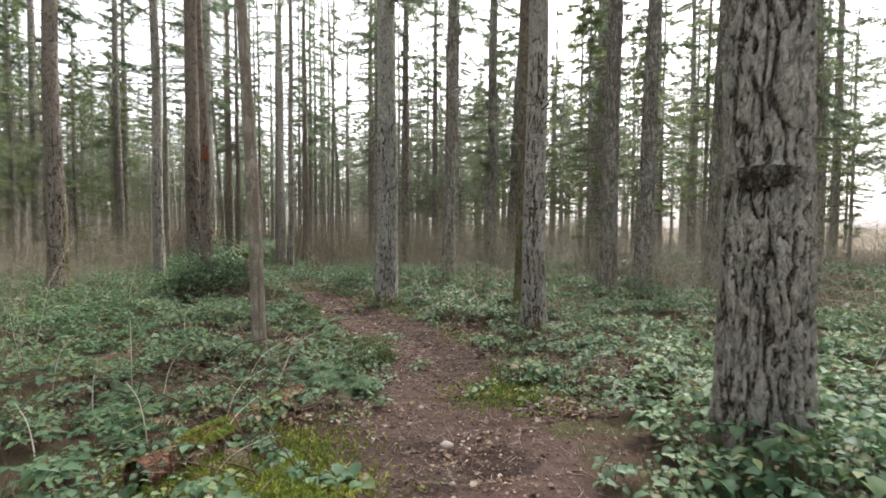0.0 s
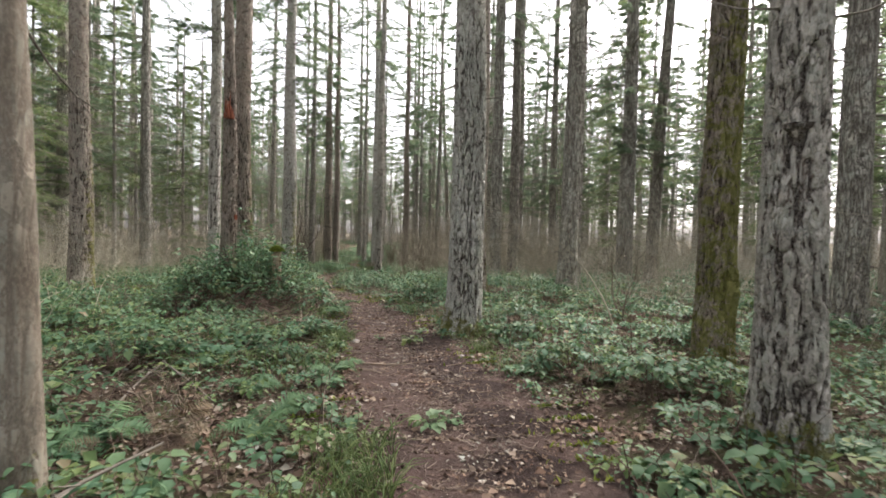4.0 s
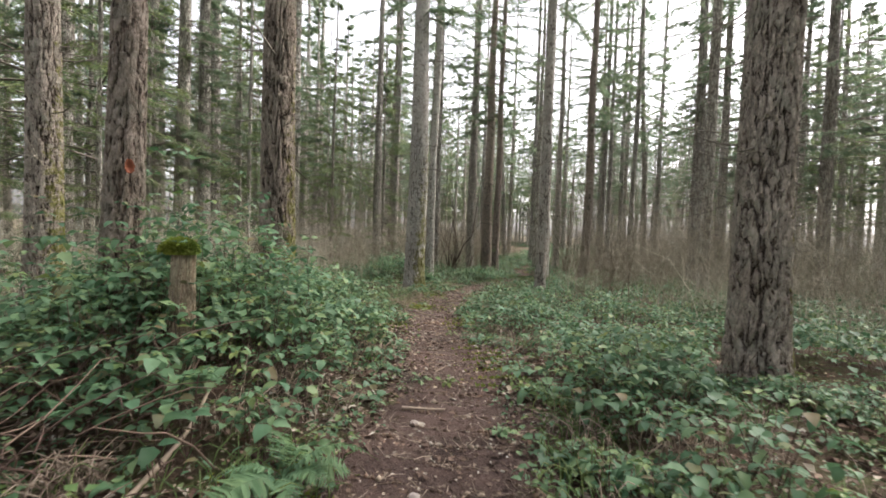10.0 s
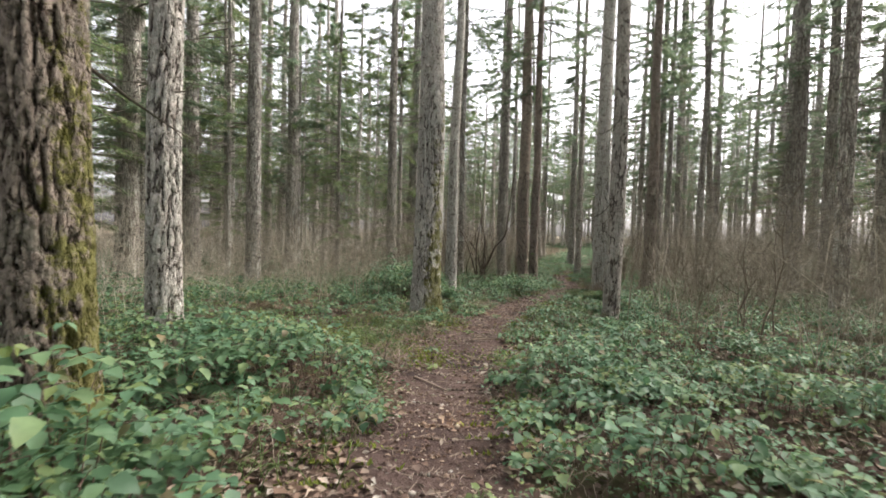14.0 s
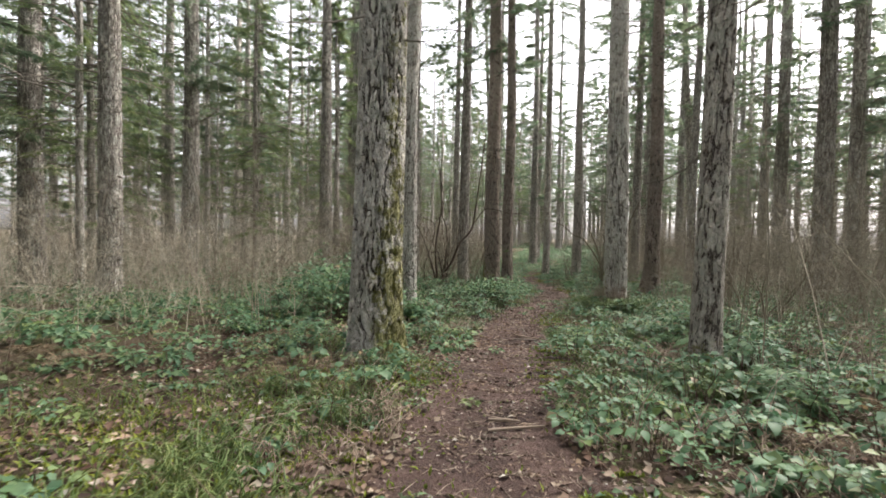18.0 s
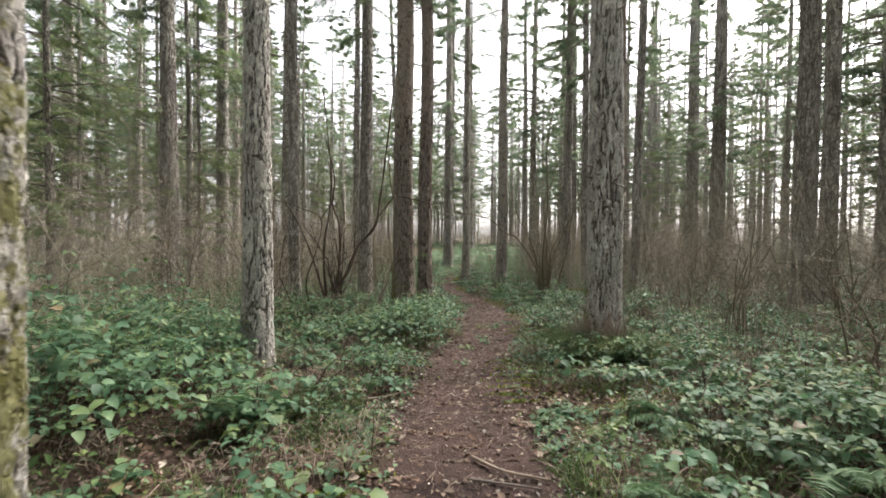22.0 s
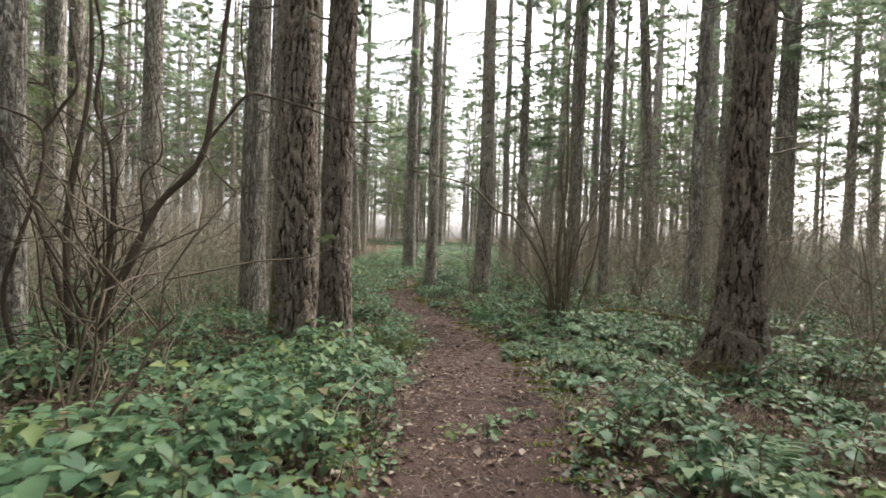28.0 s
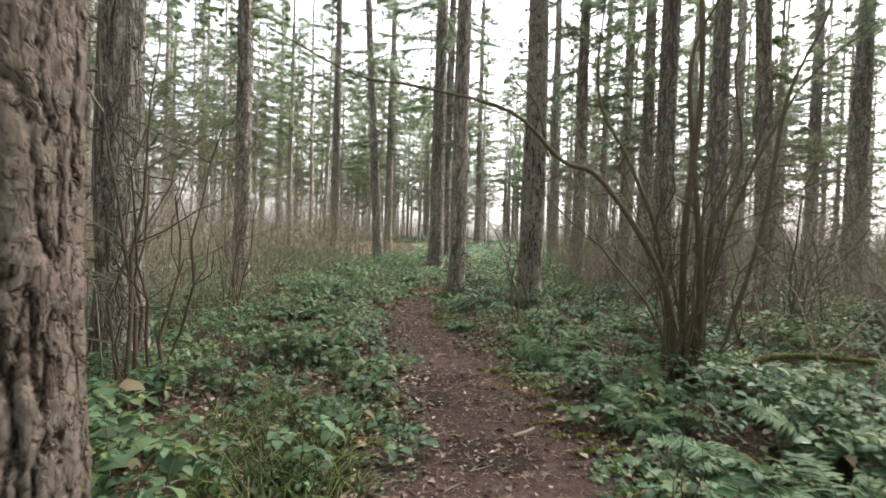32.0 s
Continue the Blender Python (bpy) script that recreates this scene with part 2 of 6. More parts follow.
def bark_material(name, ridge, furrow, lichen, moss_to=0.0, relief=1.0, plate=1.0, carved=False, side=(0.0, 0.0)):
    """Fir bark: upright interlaced ridges, dark narrow furrows, flaky grain and lichen."""
    n = Nodes(name)
    long = n.noise(9 * plate, 3, 0.55, n.mapped((1, 1, 0.16)), 0.6)
    short = n.noise(17 * plate, 4, 0.6, n.mapped((1, 1, 0.33)), 0.4)
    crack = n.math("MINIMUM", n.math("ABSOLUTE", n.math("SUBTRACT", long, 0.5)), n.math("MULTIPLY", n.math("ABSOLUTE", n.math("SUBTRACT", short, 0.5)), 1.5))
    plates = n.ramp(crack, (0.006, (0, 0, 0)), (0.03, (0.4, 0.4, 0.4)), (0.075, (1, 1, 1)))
    flake = n.voronoi(22 * plate, n.mapped((1, 1, 0.6)), "F1")
    cell = flake.node.outputs["Color"]
    if carved:
        # carved trunks: bark colour darkens with the depth stored in the mesh
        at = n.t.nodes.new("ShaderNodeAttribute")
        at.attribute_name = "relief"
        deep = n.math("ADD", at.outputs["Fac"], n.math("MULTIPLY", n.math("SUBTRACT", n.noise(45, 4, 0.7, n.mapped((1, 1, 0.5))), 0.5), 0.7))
        vm = n.t.nodes.new("ShaderNodeVectorMath")
        vm.operation = "MULTIPLY_ADD"
        nz = n.noise(7, 4, 0.6, n.mapped((1, 1, 0.35)))
        n.link(nz.node.outputs["Color"], vm.inputs[0])
        vm.inputs[1].default_value = (0.09, 0.09, 0.09)
        n.link(n.mapped((1, 1, 0.3)), vm.inputs[2])
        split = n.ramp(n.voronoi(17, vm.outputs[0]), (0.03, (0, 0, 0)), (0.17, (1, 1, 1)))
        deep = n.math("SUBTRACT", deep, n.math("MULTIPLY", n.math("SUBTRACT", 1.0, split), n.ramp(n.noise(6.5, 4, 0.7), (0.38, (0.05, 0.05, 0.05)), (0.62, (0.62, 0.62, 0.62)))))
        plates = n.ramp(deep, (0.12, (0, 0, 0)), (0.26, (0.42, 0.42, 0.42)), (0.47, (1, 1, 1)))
    grain = n.noise(80, 6, 0.75, n.mapped((1, 1, 0.45)))
    sepc = n.t.nodes.new("ShaderNodeSeparateColor")
    n.link(cell, sepc.inputs[0])
    tint = n.mix(sepc.outputs[0], tuple(c * (0.72 if carved else 0.5) for c in ridge), tuple(min(1, c * (1.15 if carved else 1.4)) for c in ridge))
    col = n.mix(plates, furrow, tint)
    if carved:
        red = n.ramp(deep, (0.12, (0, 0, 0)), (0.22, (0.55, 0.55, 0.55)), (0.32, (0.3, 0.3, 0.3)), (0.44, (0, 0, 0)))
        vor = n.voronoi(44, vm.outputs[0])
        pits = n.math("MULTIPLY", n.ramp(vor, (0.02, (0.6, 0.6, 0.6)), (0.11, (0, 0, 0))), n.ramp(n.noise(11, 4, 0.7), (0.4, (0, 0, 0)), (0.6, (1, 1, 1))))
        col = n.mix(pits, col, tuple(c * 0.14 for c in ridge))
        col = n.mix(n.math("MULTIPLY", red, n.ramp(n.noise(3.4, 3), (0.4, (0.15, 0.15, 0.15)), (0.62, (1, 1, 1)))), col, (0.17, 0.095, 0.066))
    col = n.mix(n.ramp(grain, (0.46, (0, 0, 0)), (0.7, (0.6, 0.6, 0.6))), col, tuple(min(1, c * 1.55) for c in ridge))
    col = n.mix(n.ramp(n.noise(33, 5, 0.75, n.mapped((1, 1, 0.5))), (0.52, (0, 0, 0)), (0.66, (0.34, 0.34, 0.34) if carved else (0.5, 0.5, 0.5))), col, tuple(c * 0.42 for c in ridge))
    spots = n.ramp(n.noise(4.5, 6, 0.75), (0.48, (0, 0, 0)), (0.62, (0.85, 0.85, 0.85) if not carved else (0.5, 0.5, 0.5)))
    col = n.mix(n.math("MULTIPLY", spots, plates), col, lichen)
    tone = n.t.nodes.new("ShaderNodeObjectInfo").outputs["Random"]
    col = n.mix(1.0, col, n.ramp(tone, (0.0, (0.82, 0.79, 0.76)), (0.5, (1, 1, 1)), (1.0, (1.12, 1.1, 1.06))), "MULTIPLY")
    col = n.mix(1.0, col, n.ramp(n.noise(1.3, 3), (0.25, (0.78, 0.76, 0.73)), (0.7, (1.1, 1.1, 1.1))), "MULTIPLY")
    if moss_to:
        sep = n.t.nodes.new("ShaderNodeSeparateXYZ")
        n.link(n.co.outputs["Object"], sep.inputs[0])
        h = n.math("SUBTRACT", 1.0, n.math("DIVIDE", sep.outputs[2], moss_to))
        m = n.math("ADD", n.math("MULTIPLY", n.math("MAXIMUM", h, -0.6), 0.45 if moss_to > 1 else 0.85), n.math("MULTIPLY", n.math("SUBTRACT", n.noise(7.0, 7, 0.8), 0.5), 3.3))
        m = n.math("ADD", m, n.math("ADD", n.math("ADD", n.math("MULTIPLY", sep.outputs[0], side[0]), n.math("MULTIPLY", sep.outputs[1], side[1])), 0.25 if moss_to < 1 else 0.6 if moss_to > 5 else 0.0))
        m = n.ramp(m, (0.74, (0, 0, 0)), (1.25, (0.85, 0.85, 0.85)))
        green = n.mix(n.noise(40, 4, 0.7), (0.085, 0.09, 0.022), (0.25, 0.245, 0.06))
        col = n.mix(m, col, green)
    height = n.math("ADD", n.math("MULTIPLY", plates, 1.0), n.math("ADD", n.math("MULTIPLY", grain, 0.5), n.math("MULTIPLY", flake, -0.7)))
    if carved:
        height = n.math("SUBTRACT", height, pits)
    n.bump(height, min(1.0, 1.1 * relief), 0.03)
    return n.done(col, 0.92, 0.15)


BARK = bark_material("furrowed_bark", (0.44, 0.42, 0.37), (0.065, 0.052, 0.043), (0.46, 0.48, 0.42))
# paler copy of the lichened bark, with haze put into the colour
BARK_HAZED = bark_material("haze_paled_lichen_bark", (0.56, 0.54, 0.48), (0.13, 0.11, 0.09), (0.50, 0.53, 0.46))
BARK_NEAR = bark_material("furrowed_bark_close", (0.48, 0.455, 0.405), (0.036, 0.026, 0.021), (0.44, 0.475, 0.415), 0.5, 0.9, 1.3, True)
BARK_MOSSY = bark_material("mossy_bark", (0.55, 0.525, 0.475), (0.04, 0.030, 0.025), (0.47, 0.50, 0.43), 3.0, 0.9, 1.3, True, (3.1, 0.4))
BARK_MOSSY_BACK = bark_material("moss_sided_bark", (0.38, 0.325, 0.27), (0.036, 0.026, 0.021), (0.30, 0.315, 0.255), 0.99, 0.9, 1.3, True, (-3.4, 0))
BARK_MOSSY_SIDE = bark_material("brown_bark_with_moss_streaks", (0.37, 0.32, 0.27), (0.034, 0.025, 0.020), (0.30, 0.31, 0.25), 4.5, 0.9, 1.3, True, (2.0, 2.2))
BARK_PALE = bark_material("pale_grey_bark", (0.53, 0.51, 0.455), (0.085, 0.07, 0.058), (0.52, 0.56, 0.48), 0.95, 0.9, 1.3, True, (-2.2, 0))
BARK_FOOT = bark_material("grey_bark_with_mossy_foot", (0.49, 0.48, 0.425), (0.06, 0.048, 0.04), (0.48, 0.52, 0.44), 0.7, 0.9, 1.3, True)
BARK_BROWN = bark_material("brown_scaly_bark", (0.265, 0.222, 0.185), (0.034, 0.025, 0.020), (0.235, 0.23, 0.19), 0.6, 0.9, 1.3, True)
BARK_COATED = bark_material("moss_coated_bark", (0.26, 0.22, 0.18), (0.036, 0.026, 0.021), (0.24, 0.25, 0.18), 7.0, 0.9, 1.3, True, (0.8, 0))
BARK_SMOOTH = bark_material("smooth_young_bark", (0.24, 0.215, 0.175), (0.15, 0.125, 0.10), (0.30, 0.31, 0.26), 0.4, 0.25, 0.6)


def twig_material(name, a, b, c):
    n = Nodes(name)
    col = n.ramp(n.island(), (0.0, a), (0.55, b), (1.0, c))
    col = n.mix(n.ramp(n.noise(25, 4), (0.35, (0, 0, 0)), (0.7, (0.6, 0.6, 0.6))), col, tuple(v * 0.6 for v in b))
    n.bump(n.noise(90, 3), 0.4, 0.004)
    return n.done(col, 0.88, 0.2)


TWIG = twig_material("brown_bare_twigs", (0.28, 0.245, 0.18), (0.41, 0.37, 0.28), (0.52, 0.48, 0.38))
HAZEL = twig_material("brown_hazel_twigs", (0.17, 0.14, 0.10), (0.28, 0.245, 0.18), (0.39, 0.35, 0.27))
STICK = twig_material("weathered_fallen_wood", (0.20, 0.15, 0.11), (0.30, 0.24, 0.18), (0.40, 0.33, 0.26))
DEADWOOD = twig_material("grey_dead_branches", (0.12, 0.105, 0.085), (0.20, 0.175, 0.145), (0.28, 0.25, 0.21))
# bleached dry canes, and far brush whose haze is painted into this pale colour
DRY_HAZED_BRUSH = twig_material("dry_and_haze_paled_brush", (0.38, 0.35, 0.27), (0.53, 0.49, 0.40), (0.64, 0.60, 0.50))
CANE = twig_material("red_brown_canes", (0.07, 0.046, 0.037), (0.125, 0.083, 0.063), (0.21, 0.155, 0.115))
GREENSTEM = twig_material("mossy_shrub_stems", (0.10, 0.082, 0.053), (0.155, 0.13, 0.085), (0.215, 0.185, 0.13))


def leaf_material(name, stops, gloss, through_amount, spec=0.4):
    n = Nodes(name)
    col = n.ramp(n.island(), *stops)
    col = n.mix(n.ramp(n.noise(14, 3), (0.3, (0, 0, 0)), (0.8, (0.5, 0.5, 0.5))), col, tuple(v * 0.55 for v in stops[1][1]))
    col = n.mix(1.0, col, n.ramp(n.noise(0.9, 3), (0.3, (0.68, 0.74, 0.70)), (0.5, (0.96, 1, 1)), (0.7, (1.08, 1.06, 0.98))), "MULTIPLY")
    col = n.mix(1.0, col, n.ramp(n.noise(2.7, 2), (0.35, (0.82, 0.92, 0.95)), (0.5, (1, 1, 1)), (0.66, (1.08, 1.03, 0.93))), "MULTIPLY")
    n.bump(n.noise(120, 2), 0.25, 0.002)
    n.done(col, gloss, spec)
    return n.see_through(col, through_amount)


LEAF = leaf_material("bramble_leaf", ((0.0, (0.058, 0.122, 0.055)), (0.35, (0.102, 0.194, 0.098)), (0.7, (0.15, 0.252, 0.133)), (0.95, (0.215, 0.29, 0.12)), (0.986, (0.22, 0.155, 0.08))), 0.53, 0.36, 0.38)
LEAF_LIGHT = leaf_material("young_green_leaf", ((0.0, (0.09, 0.15, 0.045)), (0.5, (0.145, 0.21, 0.065)), (1.0, (0.22, 0.26, 0.09))), 0.5, 0.3)
FERN_GREEN = leaf_material("sword_fern_frond", ((0.0, (0.075, 0.15, 0.07)), (0.5, (0.118, 0.21, 0.105)), (1.0, (0.175, 0.27, 0.13))), 0.6, 0.3, 0.3)
BRACKEN = leaf_material("dead_bracken", ((0.0, (0.14, 0.095, 0.062)), (0.5, (0.23, 0.165, 0.108)), (1.0, (0.33, 0.255, 0.175))), 0.85, 0.15, 0.15)
NEEDLES = leaf_material("fir_needles", ((0.0, (0.13, 0.175, 0.105)), (0.5, (0.20, 0.255, 0.16)), (1.0, (0.27, 0.325, 0.205))), 0.6, 0.58, 0.25)
NEEDLES_LIGHT = leaf_material("light_green_needles", ((0.0, (0.14, 0.19, 0.08)), (0.5, (0.21, 0.265, 0.12)), (1.0, (0.29, 0.335, 0.17))), 0.6, 0.55, 0.25)
MOSS = leaf_material("yellow_green_moss", ((0.0, (0.13, 0.17, 0.028)), (0.5, (0.22, 0.265, 0.05)), (1.0, (0.31, 0.34, 0.085))), 0.9, 0.2, 0.1)
LITTER = leaf_material("leaf_litter_flakes", ((0.0, (0.06, 0.036, 0.028)), (0.4, (0.14, 0.09, 0.068)), (0.72, (0.24, 0.165, 0.125)), (0.9, (0.36, 0.285, 0.22)), (1.0, (0.52, 0.46, 0.39))), 0.85, 0.05, 0.2)


def ground_material():
    n = Nodes("forest_soil")
    at = n.t.nodes.new("ShaderNodeAttribute")
    at.attribute_name = "trodden"
    fine, mid, big = n.noise(55, 5, 0.75), n.noise(9, 6, 0.72), n.noise(1.1, 4)
    duff = n.mix(mid, (0.05, 0.036, 0.026), (0.125, 0.088, 0.06))
    duff = n.mix(n.ramp(n.noise(3.1, 5), (0.46, (0, 0, 0)), (0.62, (0.75, 0.75, 0.75))), duff, (0.075, 0.095, 0.03))
    dirt = n.mix(n.ramp(mid, (0.3, (0, 0, 0)), (0.7, (1, 1, 1))), (0.074, 0.050, 0.042), (0.155, 0.106, 0.088))
    dirt = n.mix(n.ramp(big, (0.46, (0, 0, 0)), (0.58, (0.8, 0.8, 0.8))), dirt, (0.07, 0.048, 0.041))
    chips = n.ramp(n.voronoi(42, None, "F1"), (0.10, (1, 1, 1)), (0.2, (0, 0, 0)))
    dirt = n.mix(n.math("MULTIPLY", chips, 0.5), dirt, (0.30, 0.215, 0.17))
    wet = n.t.nodes.new("ShaderNodeAttribute")
    wet.attribute_name = "mud"
    mire = n.math("ADD", wet.outputs["Fac"], n.math("MULTIPLY", n.math("SUBTRACT", n.noise(6, 5, 0.7), 0.5), 1.1))
    mire = n.ramp(mire, (0.36, (0, 0, 0)), (0.55, (0.9, 0.9, 0.9)))
    dirt = n.mix(mire, dirt, n.mix(fine, (0.022, 0.015, 0.013), (0.060, 0.041, 0.035)))
    edge = n.math("ADD", at.outputs["Fac"], n.math("MULTIPLY", n.math("SUBTRACT", n.noise(5, 5, 0.7), 0.5), 0.9))
    col = n.mix(n.ramp(edge, (0.38, (0, 0, 0)), (0.58, (1, 1, 1))), duff, dirt)
    col = n.mix(n.ramp(fine, (0.45, (0, 0, 0)), (0.85, (0.4, 0.4, 0.4))), col, (0.17, 0.115, 0.085))
    n.bump(n.math("ADD", fine, n.math("MULTIPLY", mid, 2.4)), 1.0, 0.032)
    return n.done(col, 0.95, 0.15)


SOIL = ground_material()

# dark wet soil on the trail: x, y, radius
MUDDY = [(-0.3, 7.6, 0.35), (-0.55, 8.4, 0.4), (-1.0, 9.2, 0.42), (-1.3, 9.8, 0.42), (-1.6, 10.3, 0.42), (-1.9, 10.9, 0.4), (-2.3, 11.5, 0.4), (-2.55, 12.2, 0.35), (-2.65, 12.8, 0.3),
         (0.5, 4.9, 0.35), (0.3, 3.4, 0.3), (-8.2, 19.7, 0.35), (-7.9, 19.2, 0.3), (-9.2, 22.4, 0.25), (-11.9, 31.6, 0.3), (-13.2, 33.9, 0.3), (-14.05, 35.3, 0.35), (-15.6, 38.6, 0.4)]

# ---- ground: one sheet, finest along the trail, on to the horizon ----
def build_ground():
    def axis(lo, hi, step, far):
        core = np.arange(lo, hi + 1e-6, step)
        grow = step * 1.16 ** np.arange(1, 60)
        out = np.cumsum(grow)
        out = out[out < far]
        return np.concatenate([lo - out[::-1], core, hi + out])
    xs, ys = axis(-19, 5, 0.15, 900), axis(-2, 44, 0.15, 900)
    X, Y = np.meshgrid(xs, ys)
    x, y = X.ravel(), Y.ravel()
    off = trail_offset(x, y)
    z = ground_z(x, y, off)
    nx, ny = len(xs), len(ys)
    i, j = np.meshgrid(np.arange(nx - 1), np.arange(ny - 1))
    a = (j * nx + i).ravel()
    me = np_mesh("ground", np.stack([x, y, z], -1), np.stack([a, a + 1, a + 1 + nx, a + nx], -1))
    half = np.interp(y, EDGE_Y, EDGE_HALF) + 0.12 * waves(x, y, 2.2, 8) + 0.13 * waves(x, y, 0.8, 9)
    tr = me.attributes.new("trodden", "FLOAT", "POINT")
    tr.data.foreach_set("value", (np.clip(1.0 - (np.abs(off) - half) / 0.3, 0, 1) * np.clip((42.5 - y) / 3, 0, 1)).astype(np.float32) * 0.9)
    mud = np.clip(0.42 * waves(x, y, 1.1, 10) + 0.1, 0, 0.62)
    for px, py, pr in MUDDY:
        mud = np.maximum(mud, np.exp(-(((x - px) ** 2 + (y - py) ** 2) / (pr * pr)) ** 1.5))
    me.attributes.new("mud", "FLOAT", "POINT").data.foreach_set("value", mud.astype(np.float32))
    return tagged(mesh_part("ground", me, SOIL), "brown forest soil with a trodden dirt trail", "ground", kind="structure")


ground = build_ground()

# ---- trees ----
def crown_mesh(name, h0, top, reach, branches, sprays, seed, size=0.34):
    """A fir's crown in metres above its foot: drooping boughs set with many small needle sprays."""
    r = np.random.default_rng(seed)
    h = h0 + (top - h0) * r.random(branches) ** 1.15
    az = r.uniform(0, 2 * np.pi, branches)
    prof = np.clip(np.minimum((h - h0 + 2.0) / 4.0, (top - h + 0.6) / (top - h0) * 1.5), 0.12, 1)
    ln = reach * prof * r.uniform(0.6, 1.1, branches)
    t = np.linspace(0, 1, 4)
    out = t[None] * ln[:, None]
    rise = r.uniform(-0.12, 0.3, branches)
    z = h[:, None] + out * rise[:, None] - 0.11 * out ** 2
    side = r.normal(0, 0.06, branches)[:, None] * out ** 1.5
    ca, sa = np.cos(az)[:, None], np.sin(az)[:, None]
    pts = np.stack([ca * out - sa * side, sa * out + ca * side, z], -1)
    wood = tubes(pts, (0.028 * (1 - 0.85 * t))[None] * (ln / reach)[:, None] + 0.004, 3)
    m = branches * sprays
    b = np.repeat(np.arange(branches), sprays)
    f = 0.18 + 0.82 * r.random(m) ** 0.8
    k = np.clip((f * 3).astype(int), 0, 2)
    g = f * 3 - k
    p = pts[b, k] * (1 - g)[:, None] + pts[b, k + 1] * g[:, None]
    sgn = np.where(r.random(m) < 0.5, 1, -1)
    yaw = az[b] - np.pi / 2 + sgn * r.uniform(0.25, 1.25, m)
    sz = size * r.uniform(0.6, 1.5, m) * (1.15 - 0.5 * f)
    v = placed(SPRAY_V, p + r.normal(0, 0.03, (m, 3)), yaw, r.uniform(-0.65, 0.12, m), r.normal(0, 0.35, m), sz, np.where(r.random(m) < 0.5, 1.1, -1.1))
    needles = np_mesh(name, v, None, indexed(SPRAY_T, m, 6))
    return needles, wood


def dead_branch_mesh(name, lo, hi, count, radius, seed, length=0.9, stubs=3):
    """Dead grey side branches on a bare trunk."""
    r = np.random.default_rng(seed)
    h = r.uniform(lo, hi, count)
    az = r.uniform(0, 2 * np.pi, count)
    ln = length * r.uniform(0.25, 1.3, count) ** 1.3
    t = np.linspace(0, 1, 4)
    out = radius * 0.7 + t[None] * ln[:, None]
    z = h[:, None] + t[None] * ln[:, None] * r.uniform(-0.75, 0.1, count)[:, None] + 0.34 * (t ** 2)[None] * ln[:, None]
    bend = r.normal(0, 0.22, count)[:, None] * t[None] ** 2 * ln[:, None]
    ca, sa = np.cos(az)[:, None], np.sin(az)[:, None]
    pts = np.stack([ca * out - sa * bend, sa * out + ca * bend, z], -1)
    pieces = [(*tubes(pts, (0.015 * (1 - 0.8 * t))[None] * r.uniform(0.5, 1.3, count)[:, None], 3), None)]
    # side twigs
    m = count * 2
    b = np.repeat(np.arange(count), 2)
    s = pts[b, 2] * 0.5 + pts[b, 1 + r.integers(0, 2, m)] * 0.5
    d = np.stack([np.cos(az[b] + r.normal(0, 1.0, m)), np.sin(az[b] + r.normal(0, 1.0, m)), r.uniform(-0.6, 0.3, m)], -1)
    e = s + d * (0.35 * ln[b])[:, None]
    pieces.append((*tubes(np.stack([s, (s + e) / 2 + r.normal(0, 0.02, (m, 3)), e], 1), np.array([[0.005, 0.004, 0.002]]), 3), None))
    # short broken stubs
    m = count * stubs
    h, a2, ln = r.uniform(0.7, hi, m), r.uniform(0, 6.28, m), r.uniform(0.03, 0.13, m)
    d = np.stack([np.cos(a2), np.sin(a2), r.uniform(-0.5, 0.2, m)], -1)
    s = np.stack([np.cos(a2) * radius * 0.72, np.sin(a2) * radius * 0.72, h], -1)
    pieces.append((*tubes(np.stack([s, s + d * (ln + radius * 0.25)[:, None]], 1), np.array([[0.016, 0.007]]) * (0.5 if stubs == 1 else 1) * r.uniform(0.6, 1.4, m)[:, None], 4), None))
    return joined(name, pieces)


def trunk_far(name, radius, height, seed, lean=(0, 0), sides=14):
    """A plain tapered trunk for trees that stand well off the trail."""
    r = np.random.default_rng(seed)
    h = np.concatenate([[-0.4, 0.0, 0.15, 0.4, 0.9], np.linspace(1.8, height, 12)])
    flare = 1 + 0.45 * np.exp(-np.clip(h, 0, None) / 0.3)
    rad = radius * flare * np.clip(1 - 0.85 * np.clip(h, 0, None) / height, 0.05, 1) ** 0.85
    a = np.arange(sides) * 2 * np.pi / sides
    wob = np.cumsum(r.normal(0, 0.022, (len(h), 2)), axis=0)
    lump = 1 + 0.06 * np.sin(3 * a[None] + r.uniform(0, 6)) + r.normal(0, 0.025, (len(h), sides))
    hx = wob[:, 0] + lean[0] * h
    hy = wob[:, 1] + lean[1] * h
    v = np.stack([hx[:, None] + rad[:, None] * lump * np.cos(a), hy[:, None] + rad[:, None] * lump * np.sin(a), np.repeat(h[:, None], sides, 1)], -1)
    i, j = np.meshgrid(np.arange(len(h) - 1), np.arange(sides), indexing="ij")
    q = np.stack([i * sides + j, i * sides + (j + 1) % sides, (i + 1) * sides + (j + 1) % sides, (i + 1) * sides + j], -1).reshape(-1, 4)
    return np_mesh(name, v, q)


